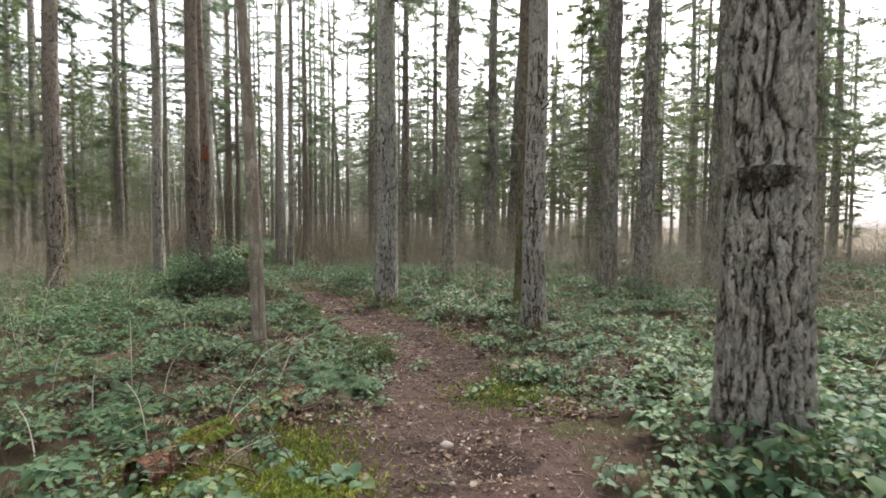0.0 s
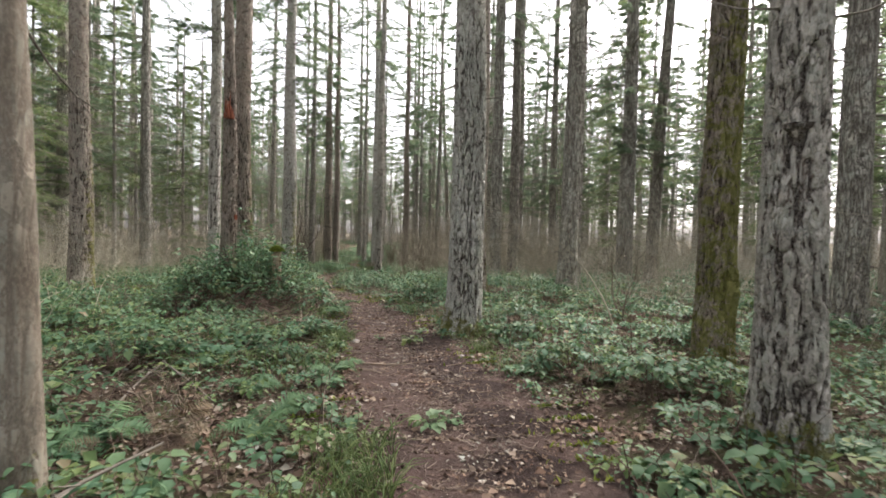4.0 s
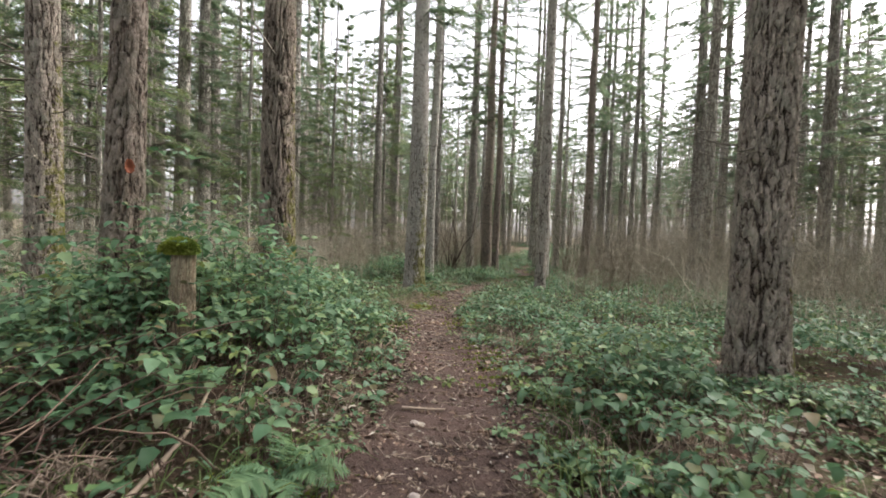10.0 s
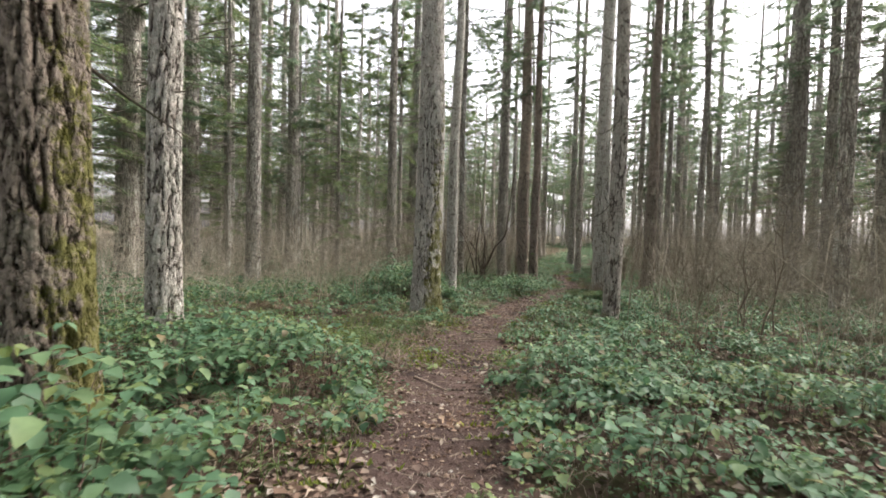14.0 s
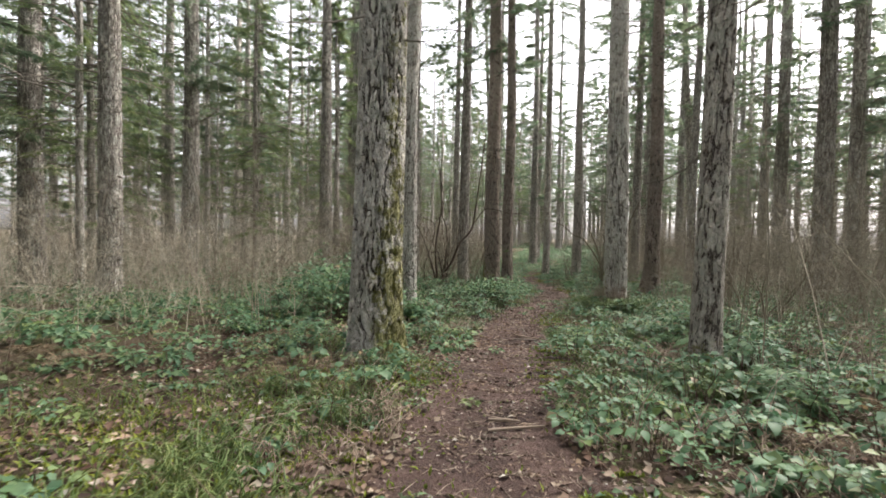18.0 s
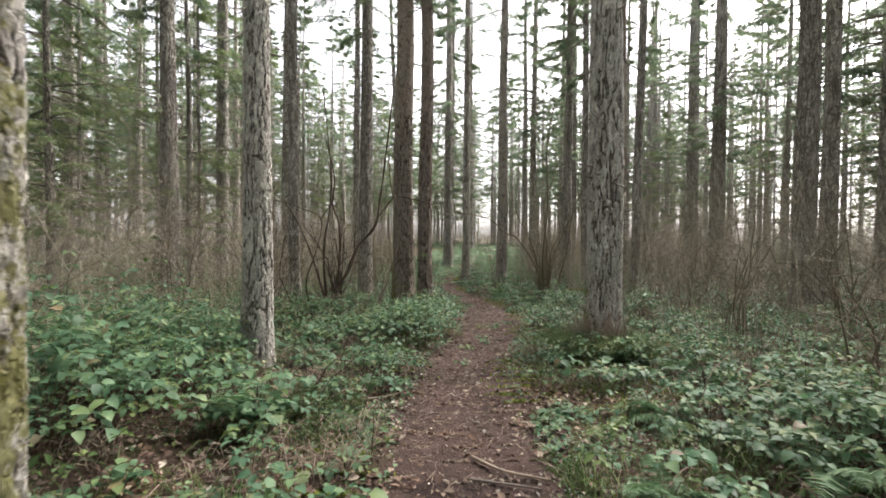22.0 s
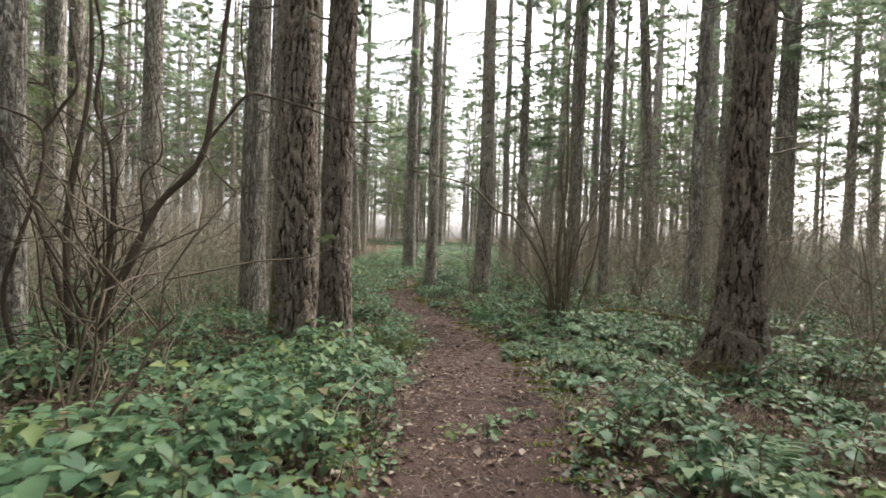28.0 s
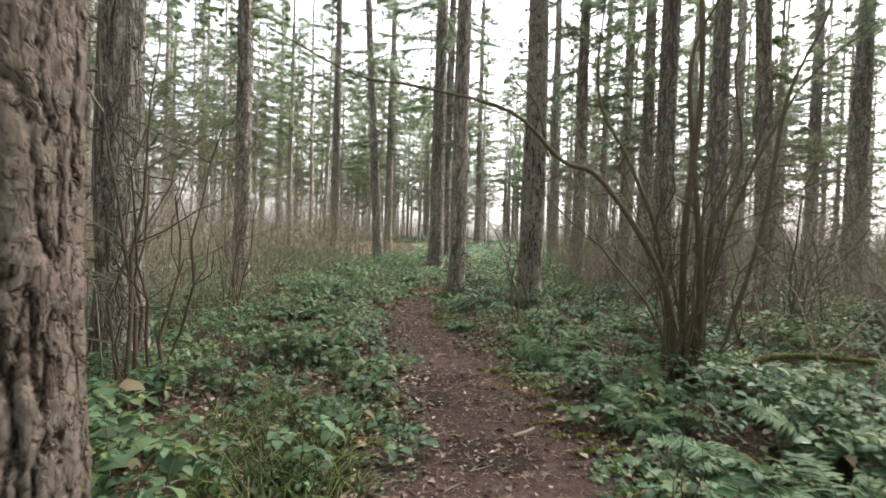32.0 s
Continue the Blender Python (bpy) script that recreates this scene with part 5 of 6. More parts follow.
def shrub(name, label, x, y, arcs, material, fine_stems=0, tall=2.5, seed=0, fan=0.5):
    """A leafless shrub: main stems given as points, and a fan of thinner ones."""
    z = gz(x, y)
    ob = thing(name, pose(x, y, z), label, "shrub")
    base = np.array([x, y, z])
    for k, (pts, r0, r1) in enumerate(arcs):
        mesh_part("stem", stem_mesh("stem", np.asarray(pts, float) - base, r0, r1, 7, seed + k), material, ob)
    r = np.random.default_rng(seed)
    for k in range(fine_stems):
        a, ln = r.uniform(0, 6.28), tall * r.uniform(0.5, 1.1)
        le = fan * r.uniform(0.05, 1.0)
        foot = np.array([r.normal(0, 0.09), r.normal(0, 0.09), -0.08])
        d = np.array([math.cos(a), math.sin(a), 0])
        t = np.linspace(0, 1, 8)
        bow = r.uniform(1.0, 2.4)
        walk_off = np.cumsum(r.normal(0, 0.045, (8, 3)), axis=0) * np.array([1, 1, 0.5])
        pts = [foot + d * (le * ln * u ** bow) + np.array([0, 0, ln * (u - 0.2 * le * u * u)]) + walk_off[q] * min(1.0, 3 * u) for q, u in enumerate(t)]
        pieces = [(*tubes(np.array(pts)[None], np.linspace(0.017, 0.004, 8)[None] * r.uniform(0.6, 1.2), 5), None)]
        for q in range(8):
            s = np.array(pts[int(r.integers(2, 8))])
            e = s + np.array([r.normal(0, 0.3), r.normal(0, 0.3), r.uniform(0.0, 0.5)])
            pieces.append((*tubes(np.array([s, s * 0.6 + e * 0.4 + r.normal(0, 0.04, 3), s * 0.25 + e * 0.75 + r.normal(0, 0.04, 3), e])[None], np.array([[0.006, 0.005, 0.004, 0.002]]), 3), None))
        mesh_part("stem", joined("stem", pieces), material, ob)
    return ob


shrub("vine_maple", "bare many-stemmed shrub fanning up beside the trail", -12.05, 36.0,
      [([(-12.05, 36.0, -1.35), (-12.2, 35.9, -0.4), (-12.75, 35.75, 0.5), (-13.1, 35.6, 0.68), (-13.5, 35.3, 1.07), (-14.25, 34.9, 1.25), (-14.65, 34.6, 1.29), (-15.25, 34.2, 1.62)], 0.032, 0.006),
       ([(-12.0, 36.05, -1.35), (-12.05, 36.0, 0.0), (-11.95, 36.1, 1.4), (-12.0, 36.2, 3.2), (-11.8, 36.3, 4.6)], 0.035, 0.015),
       ([(-12.1, 36.0, -1.35), (-12.25, 35.97, -0.07), (-12.53, 35.89, 0.68), (-12.82, 35.81, 1.33), (-12.75, 35.7, 2.4)], 0.024, 0.008),
       ([(-11.85, 36.08, -1.35), (-11.95, 36.07, 0.26), (-12.05, 36.07, 1.58), (-11.81, 36.17, 2.24), (-11.72, 36.21, 2.79), (-11.95, 36.15, 3.4)], 0.026, 0.007),
       ([(-11.8, 36.1, -1.35), (-11.42, 36.24, 0.06), (-11.25, 36.33, 1.27), (-10.92, 36.46, 2.16), (-11.0, 36.45, 3.0)], 0.024, 0.006),
       ([(-11.85, 36.1, -1.35), (-11.84, 36.1, 0.05), (-11.6, 36.2, 0.71), (-11.68, 36.19, 1.59), (-11.49, 36.27, 2.2)], 0.02, 0.006),
       ([(-13.23, 35.66, 0.72), (-13.35, 35.63, 1.21), (-13.55, 35.57, 1.45), (-13.6, 35.5, 1.9)], 0.01, 0.003),
       ([(-11.95, 36.0, -1.35), (-11.7, 36.1, 0.1), (-11.2, 36.2, 1.3), (-10.6, 36.3, 1.9)], 0.02, 0.006)], GREENSTEM, 20, 2.7, 51, 0.55)
SHRUBSTEM = twig_material("brown_shrub_stems", (0.10, 0.08, 0.058), (0.17, 0.14, 0.10), (0.25, 0.215, 0.16))
DARKSTEM = twig_material("dark_hazel_stems", (0.05, 0.038, 0.028), (0.085, 0.065, 0.048), (0.13, 0.10, 0.075))
shrub("hazel_shrub", "bare dark hazel with a thick curved stem reaching over the trail", -15.35, 30.2,
      [([(-15.4, 30.18, -1.25), (-15.3, 30.22, -0.55), (-15.11, 30.32, -0.21), (-14.93, 30.45, 0.34), (-14.68, 30.57, 0.66), (-14.58, 30.63, 0.92), (-14.54, 30.65, 1.27), (-14.47, 30.69, 1.88), (-14.3, 30.8, 3.6)], 0.045, 0.016),
       ([(-14.58, 30.63, 0.92), (-14.45, 30.71, 1.14), (-14.29, 30.79, 1.36), (-14.25, 31.0, 1.4), (-14.0, 31.26, 1.35), (-13.73, 31.5, 1.27), (-13.39, 31.8, 1.33)], 0.019, 0.006),
       ([(-14.29, 30.79, 1.36), (-14.37, 30.78, 1.82), (-14.45, 30.9, 2.4)], 0.012, 0.006),
       ([(-13.73, 31.5, 1.27), (-13.55, 31.6, 1.1), (-13.4, 31.8, 0.95)], 0.006, 0.003),
       ([(-15.5, 30.2, -1.25), (-15.62, 30.2, 0.2), (-15.5, 30.3, 1.6), (-15.7, 30.3, 3.6)], 0.03, 0.012),
       ([(-15.5, 30.3, -1.25), (-16.0, 30.2, 0.3), (-16.5, 30.1, 1.2), (-16.9, 30.1, 1.5)], 0.024, 0.006),
       ([(-15.3, 30.2, -1.25), (-15.25, 30.15, -0.2), (-14.9, 30.1, 0.15), (-14.6, 30.05, 0.05)], 0.014, 0.005),
       ([(-15.75, 30.0, -1.25), (-15.8, 29.85, -0.46), (-15.66, 29.85, -0.01), (-15.54, 29.9, 0.38), (-15.48, 29.93, 0.77), (-15.56, 29.91, 0.97), (-15.91, 29.8, 1.11), (-16.28, 29.68, 1.24), (-16.75, 29.53, 1.33), (-17.2, 29.4, 1.36)], 0.024, 0.007),
       ([(-15.5, 29.93, 0.9), (-15.37, 29.98, 1.1), (-15.26, 30.02, 1.3), (-15.32, 30.01, 1.71), (-15.41, 29.99, 2.3)], 0.015, 0.006),
       ([(-15.95, 29.85, -1.25), (-16.05, 29.4, -0.35), (-15.97, 29.25, -0.1), (-15.91, 29.25, 0.19), (-15.88, 29.27, 0.48), (-15.79, 29.3, 0.54), (-15.62, 29.35, 0.47), (-15.47, 29.4, 0.32)], 0.018, 0.005),
       ([(-15.4, 30.35, -1.25), (-15.39, 30.35, -0.48), (-15.34, 30.39, 0.23), (-15.38, 30.39, 0.83), (-15.51, 30.35, 1.24), (-15.48, 30.38, 1.78), (-15.66, 30.33, 2.6)], 0.028, 0.01),
       ([(-14.98, 30.4, 0.2), (-14.94, 30.32, 0.58), (-14.78, 30.37, 0.82), (-14.91, 30.34, 1.5)], 0.011, 0.004)], DARKSTEM, 14, 2.6, 52, 0.5)
BARE = "leafless brown shrub with thin crooked stems"
for k, (x, y, n, h, fan) in enumerate([(-5.45, 22.8, 5, 2.6, 0.35), (-15.6, 33.4, 8, 2.4, 0.4), (-16.6, 29.6, 12, 2.9, 0.4), (-17.6, 31.0, 10, 2.8, 0.4), (-8.0, 30.4, 9, 2.2, 0.5),
                                       (-7.3, 27.3, 6, 1.7, 0.5), (-15.2, 27.9, 9, 2.3, 0.5), (-16.8, 27.6, 10, 2.6, 0.4), (-10.6, 38.5, 10, 2.6, 0.4), (-8.9, 36.4, 10, 2.6, 0.45),
                                       (-13.9, 37.9, 5, 2.2, 0.4), (-18.6, 33.2, 10, 2.8, 0.4), (-6.2, 31.5, 9, 2.5, 0.45), (-18.0, 36.5, 9, 2.6, 0.4), (-12.9, 41.5, 8, 2.6, 0.4),
                                       (-8.4, 33.6, 8, 2.4, 0.4), (0.9, 13.6, 4, 1.5, 0.4), (-15.9, 24.6, 6, 1.8, 0.5), (-13.6, 28.8, 4, 1.8, 0.4)]):
    shrub("bare_shrub", BARE, x, y, [], SHRUBSTEM, n, h, 400 + k, fan)
shrub("bare_sapling", "thin bare sapling leaning across the leaves", 0.64, 12.15,
      [([(0.64, 12.15, -0.45), (0.45, 12.15, 0.1), (0.1, 12.2, 0.65), (-0.2, 12.25, 0.95), (-0.5, 12.3, 1.1)], 0.014, 0.005),
       ([(0.1, 12.2, 0.65), (0.0, 12.25, 0.95), (0.02, 12.3, 1.25)], 0.006, 0.003)], TWIG)


def frond_mesh(name, length, seed, pairs=22):
    """A feathered frond along +y, arching up and over."""
    r = np.random.default_rng(seed)
    t = np.linspace(0, 1, 7)
    rise = r.uniform(0.45, 0.75)
    spine = np.stack([0 * t, t * length * 0.85, length * (rise * t - 0.62 * t ** 2.2)], -1)
    pieces = [(*tubes(spine[None], np.linspace(0.004, 0.0012, 7)[None], 3), None)]
    u = np.linspace(0.16, 0.98, pairs)
    c = np.stack([np.interp(u, t, spine[:, k]) for k in range(3)], -1)
    ln = length * 0.24 * np.sin(np.pi * np.clip(u * 0.85 + 0.13, 0, 1)) ** 0.8 * r.uniform(0.85, 1.1, pairs)
    for sgn in (1, -1):
        v = placed(PINNA_V, c, np.full(pairs, -sgn * 1.25) + r.normal(0, 0.08, pairs), r.normal(-0.12, 0.12, pairs), r.normal(0, 0.2, pairs), ln, 1.0)
        pieces.append((v, None, indexed([(0, 1, 2), (0, 2, 3), (0, 3, 4)], pairs, 5)))
    return joined(name, pieces)


FRONDS = [frond_mesh("frond", ln, 500 + k) for k, ln in enumerate((0.5, 0.6, 0.42, 0.55))]
DRY_FRONDS = [frond_mesh("frond", ln, 520 + k, 13) for k, ln in enumerate((0.30, 0.38, 0.24))]


def fern(name, label, x, y, count, size, pool, material, seed, lift=0.0, spread=0.0):
    r = np.random.default_rng(seed)
    ob = thing(name, pose(x, y, gz(x, y) + lift, 0, 0, r.uniform(0, 360)), label, "fern")
    for me in pool:
        if not me.materials:
            me.materials.append(material)
    for k in range(count):
        f = mesh_part("frond", pool[int(r.integers(len(pool)))], None, ob)
        if pool is DRY_FRONDS:
            tagged(f, kind="stuff")
        s = size * r.uniform(0.75, 1.2)
        f.matrix_basis = Matrix.Translation((r.normal(0, spread + 1e-6), r.normal(0, spread + 1e-6), 0)) @ Matrix.Rotation(2 * math.pi * (k + r.uniform(-0.3, 0.3)) / count, 4, "Z") @ Matrix.Rotation(r.uniform(-0.35, 0.3), 4, "X") @ Matrix.Rotation(r.normal(0, 0.3 if pool is FRONDS else 0.7), 4, "Y") @ Matrix.Diagonal((s, s, s, 1))
    return ob


for k, (x, y, s) in enumerate([(-1.58, 5.16, 1.0), (-1.03, 4.95, 0.9), (-1.3, 5.6, 0.9), (-7.7, 23.95, 1.5), (-13.5, 22.9, 1.2), (-14.2, 23.5, 1.1), (-15.8, 28.9, 1.3), (-15.2, 28.6, 1.1),
                                (-13.2, 36.2, 1.0), (-12.5, 35.3, 1.1), (-12.2, 35.55, 1.1), (-11.6, 35.4, 1.2), (-11.1, 35.5, 1.1), (-11.4, 34.5, 1.2), (-11.9, 34.0, 1.0), (-13.0, 36.9, 0.9),
                                (-11.2, 32.7, 0.9), (-7.5, 24.7, 1.0), (-9.4, 27.5, 1.2), (-8.9, 27.2, 1.1), (-15.6, 37.6, 1.0), (-3.0, 4.4, 1.1), (-2.5, 3.7, 0.9), (-2.0, 12.7, 0.8), (-12.3, 37.1, 1.0),
                                (-10.6, 34.7, 1.1), (-11.9, 33.2, 1.0), (-11.5, 33.7, 1.1), (-12.3, 34.6, 0.9), (-12.8, 35.0, 0.9), (-10.9, 33.9, 1.1), (-10.3, 33.9, 1.1), (-12.6, 36.0, 1.0), (-13.6, 36.6, 0.8), (-11.0, 31.6, 0.9), (-10.4, 30.2, 0.9), (-14.9, 36.0, 0.8), (-15.4, 35.2, 0.9), (-9.2, 25.6, 0.8), (-8.4, 24.9, 0.9), (-7.2, 22.2, 0.9), (-2.1, 7.6, 0.8), (-2.7, 8.3, 0.8), (-2.3, 9.0, 0.7), (-2.9, 7.0, 0.9), (0.9, 9.6, 0.8), (-12.9, 33.6, 0.7), (-14.6, 34.9, 0.9), (-16.9, 37.2, 1.1), (-9.3, 24.2, 0.8)]):
    if abs(trail_offset(x, y)[0]) < 0.95:
        continue
    fern("sword_fern", "green sword fern with arching feathered fronds", x, y, 12, s * 0.8, FRONDS, FERN_GREEN, 600 + k, 0.08)
for k, (x, y, s) in enumerate([(-4.6, 6.0, 1.2), (-1.75, 5.95, 1.0), (-0.7, 15.6, 1.2), (-1.1, 15.2, 1.1), (-12.6, 22.3, 1.0), (-12.0, 21.3, 1.0), (-11.6, 20.4, 0.9), (-12.4, 25.2, 0.9), (-6.5, 20.6, 1.1),
                                (-5.9, 20.2, 1.0), (-13.1, 20.2, 1.2), (-4.1, 5.4, 1.0), (-1.75, 3.4, 1.0), (-2.2, 3.9, 1.1), (-1.3, 4.4, 0.9), (-2.7, 5.0, 1.0), (-10.6, 20.6, 1.0), (-10.2, 20.9, 0.8), (-11.2, 20.7, 1.0), (-3.6, 10.9, 0.9), (-14.6, 29.3, 0.8), (-2.0, 4.6, 0.8), (-7.2, 21.4, 0.9)]):
    fern("dead_bracken", "collapsed reddish-brown dead bracken", x, y, 12, s * 0.9, DRY_FRONDS, BRACKEN, 700 + k, 0.06, 0.14)
for k, (x, y, s) in enumerate([(-0.4, 16.4, 1.4), (-0.2, 15.4, 1.3), (-0.85, 16.7, 1.2), (-6.5, 22.0, 1.1), (-6.2, 23.3, 1.2), (-12.9, 19.6, 1.3), (-12.45, 19.2, 1.1), (0.3, 9.5, 0.9), (-5.2, 10.9, 1.0), (-2.6, 4.7, 1.2),
                               (-2.5, 7.3, 1.0), (-5.6, 7.4, 1.2), (-12.6, 22.6, 1.3), (-12.3, 21.7, 1.1), (-3.2, 5.9, 1.0), (-10.9, 20.9, 1.1)]):
    fern("dead_bracken", "heap of tan dead bracken fronds among leaves", x, y, 18, s * 0.8, DRY_FRONDS, BRACKEN, 760 + k, 0.12, 0.2)
for k, (x, y, s) in enumerate([(-8.5, 16.3, 1.1), (-8.0, 26.9, 1.1), (-12.2, 24.3, 1.0), (-13.7, 37.4, 0.9), (-17.2, 31.2, 1.4), (-4.0, 12.4, 0.8), (-14.1, 22.6, 1.3), (-13.1, 23.0, 1.1)]):
    fern("sword_fern", "green sword fern half sunk in the brambles", x, y, 9, s, FRONDS, FERN_GREEN, 790 + k, 0.12)

# dead snag with a red splintered gouge
WOOD_RED = twig_material("red_rotten_wood", (0.15, 0.05, 0.03), (0.24, 0.08, 0.045), (0.31, 0.14, 0.085))


def splinter_mesh(radius, lo, hi, seed, z):
    r = np.random.default_rng(seed)
    a, rr = r.uniform(0, 6.28), radius * math.sqrt(r.random()) * 0.9
    foot = np.array([rr * math.cos(a), rr * math.sin(a), z - 0.1])
    tip = foot + np.array([r.normal(0, 0.02), r.normal(0, 0.02), r.uniform(lo, hi) * (1.2 - rr / radius)])
    return np_mesh("splinter", *tubes(np.array([foot, (foot + tip) / 2 + r.normal(0, 0.006, 3), tip])[None], np.array([[0.28, 0.2, 0.03]]) * radius * 0.8, 4))


snag = thing("dead_snag", pose(-6.38, 12.62, gz(-6.38, 12.62)), "slim dead trunk with a red splintered gouge", "dead tree")
me = trunk_near("trunk", 0.15, 9.0, 61, (-0.015, 0.01), 0.022, 0.055, 4.2, 0.3)
keep = bmesh.new()
keep.from_mesh(me)
bmesh.ops.delete(keep, geom=[v for v in keep.verts if v.co.z > 7.6], context="VERTS")
keep.to_mesh(me)
keep.free()
mesh_part("trunk", me, BARK_BROWN, snag)
for k in range(22):
    mesh_part("splinter", splinter_mesh(0.09, 0.2, 0.5, 500 + k, 3.45), WOOD_RED, snag, "red splintered wood").location = (0.05, -0.10, 0)

# red rotten hollow low on the snag
def hollow_mesh(name, w, h, seed):
    bm = bmesh.new()
    bmesh.ops.create_icosphere(bm, subdivisions=3, radius=1)
    for v in bm.verts:
        rim = max(0.0, 1 - (v.co.y ** 2 + v.co.z ** 2))
        lump = 1 + 0.3 * noise.noise(v.co * 2.5 + Vector((seed, 0, 0)))
        v.co = Vector((v.co.x * 0.03 - 0.05 * rim * (v.co.x > 0), v.co.y * w * lump, v.co.z * h * lump))
    me = bpy.data.meshes.new(name)
    bm.to_mesh(me)
    bm.free()
    return me


mesh_part("hollow", hollow_mesh("hollow", 0.035, 0.055, 4), WOOD_RED, snag, "red rotten hollow").location = (0.15, -0.01, 1.31 - gz(-6.38, 12.62))

# shelf of dark bark on the thick fir
def bark_shelf(x, y, z, turn, w, seed):
    bm = bmesh.new()
    bmesh.ops.create_icosphere(bm, subdivisions=4, radius=1)
    for v in bm.verts:
        n = noise.noise(v.co * 2.2 + Vector((seed, 0, 0))) * 0.35 + noise.noise(v.co * 7) * 0.15
        v.co *= 1 + n
        v.co = Vector((v.co.x * w, v.co.y * w * 0.55, v.co.z * w * (0.22 if v.co.z > 0 else 0.75)))
    me = bpy.data.meshes.new("bark_shelf")
    bm.to_mesh(me)
    bm.free()
    return me, pose(x, y, z, 0, 0, turn)


SHELF_BARK = bark_material("dark_bark_shelf", (0.20, 0.17, 0.145), (0.05, 0.038, 0.03), (0.22, 0.23, 0.2), 0.0, 0.9, 1.2)
for host, (x, y, z, turn, w, seed) in (("fir_tree", (-0.145, -0.225, 1.93, -32, 0.15, 3)), ("fir_tree.001", (-0.07, -0.165, 2.1, -20, 0.075, 7)), ("fir_tree.010", (0.135, -0.075, 2.36, 52, 0.065, 11))):
    me, m = bark_shelf(x, y, z, turn, w, seed)
    mesh_part("bark_shelf", me, SHELF_BARK, bpy.data.objects[host], "dark broken ledge of bark").matrix_basis = m

# green sprig of needles in front of the slimmer trunk
def sprig_mesh(name, pts, side, seed):
    r = np.random.default_rng(seed)
    p = np.array(pts, float)
    lines = [p] + [np.array([p[1] * 0.6 + p[2] * 0.4, p[2] + np.array(d)]) for d in side]
    pieces = []
    for ln in lines:
        t = np.linspace(0, 1, 6)
        q = np.stack([np.interp(t, np.linspace(0, 1, len(ln)), ln[:, k]) for k in range(3)], -1)
        pieces.append((*tubes(q[None], np.linspace(0.004, 0.0015, 6)[None], 4), None))
        n = 130
        u = r.uniform(0.25 if ln is p else 0.0, 1, n)
        c = np.stack([np.interp(u, t, q[:, k]) for k in range(3)], -1)
        v = placed(BLADE_V, c, r.uniform(0, 6.28, n), r.normal(0.1, 0.35, n), r.normal(0, 0.4, n), r.uniform(0.02, 0.034, n), 0.22)
        pieces.append((v, None, indexed(BLADE_T, n, 4)))
    return joined(name, pieces)


host = bpy.data.objects["fir_tree.012"]
foot = np.array(host.matrix_world.translation)
sprig = mesh_part("sprig", sprig_mesh("sprig", np.array([(-13.98, 31.8, 0.1), (-13.92, 31.6, 0.16), (-13.8, 31.36, 0.15)]) - foot, [(0.10, -0.06, -0.02), (-0.06, -0.12, -0.03), (0.03, -0.13, -0.05)], 4), NEEDLES_LIGHT, host, "light-green sprig of needles")

# mossy stump in the bramble mound
stump = thing("tree_stump", pose(-5.3, 12.55, gz(-5.3, 12.55)), "pale rotten stump with a thick moss cap", "stump")
STUMP_WOOD = bark_material("pale_weathered_wood", (0.40, 0.345, 0.26), (0.20, 0.155, 0.11), (0.30, 0.30, 0.2), 0.0, 0.4, 1.2)
me = trunk_near("trunk", 0.075, 6.0, 62, (0, 0), 0.012, 0.04, 0.95, 0.35, 0.03)
keep = bmesh.new()
keep.from_mesh(me)
bmesh.ops.delete(keep, geom=[v for v in keep.verts if v.co.z > 0.93], context="VERTS")
keep.to_mesh(me)
keep.free()
mesh_part("trunk", me, STUMP_WOOD, stump)


def moss_cushion(name, rx, ry, rz, count, seed):
    """A domed cushion set with short moss blades."""
    r = np.random.default_rng(seed)
    u, a = r.random(count), r.uniform(0, 6.28, count)
    d = np.sqrt(1 - u * u)
    lump = 1 + 0.15 * np.sin(3 * a + 2)
    p = np.stack([rx * d * np.cos(a) * lump, ry * d * np.sin(a) * lump, rz * u], -1)
    blades = placed(BLADE_V, p * 0.93, a - np.pi / 2, np.arcsin(u) * 0.8 + r.normal(0, 0.3, count), r.normal(0, 0.3, count), r.uniform(0.015, 0.035, count), 0.7)
    h, w = np.meshgrid(np.linspace(0, 1, 6), np.arange(16) * 2 * np.pi / 16, indexing="ij")
    q = np.sqrt(1 - h * h)
    core = np.stack([rx * q * np.cos(w) * (1 + 0.15 * np.sin(3 * w + 2)) * 0.95, ry * q * np.sin(w) * 0.95, rz * h * 0.95 - 0.01], -1)
    i, j = np.meshgrid(np.arange(5), np.arange(16), indexing="ij")
    f = np.stack([i * 16 + j, i * 16 + (j + 1) % 16, (i + 1) * 16 + (j + 1) % 16, (i + 1) * 16 + j], -1).reshape(-1, 4)
    return joined(name, [(core, f, None), (blades, None, indexed(BLADE_T, count, 4))])


mesh_part("moss_cap", moss_cushion("moss_cap", 0.115, 0.105, 0.085, 1700, 8), MOSS, stump, "thick yellow-green moss").location = (0, 0, 0.88)

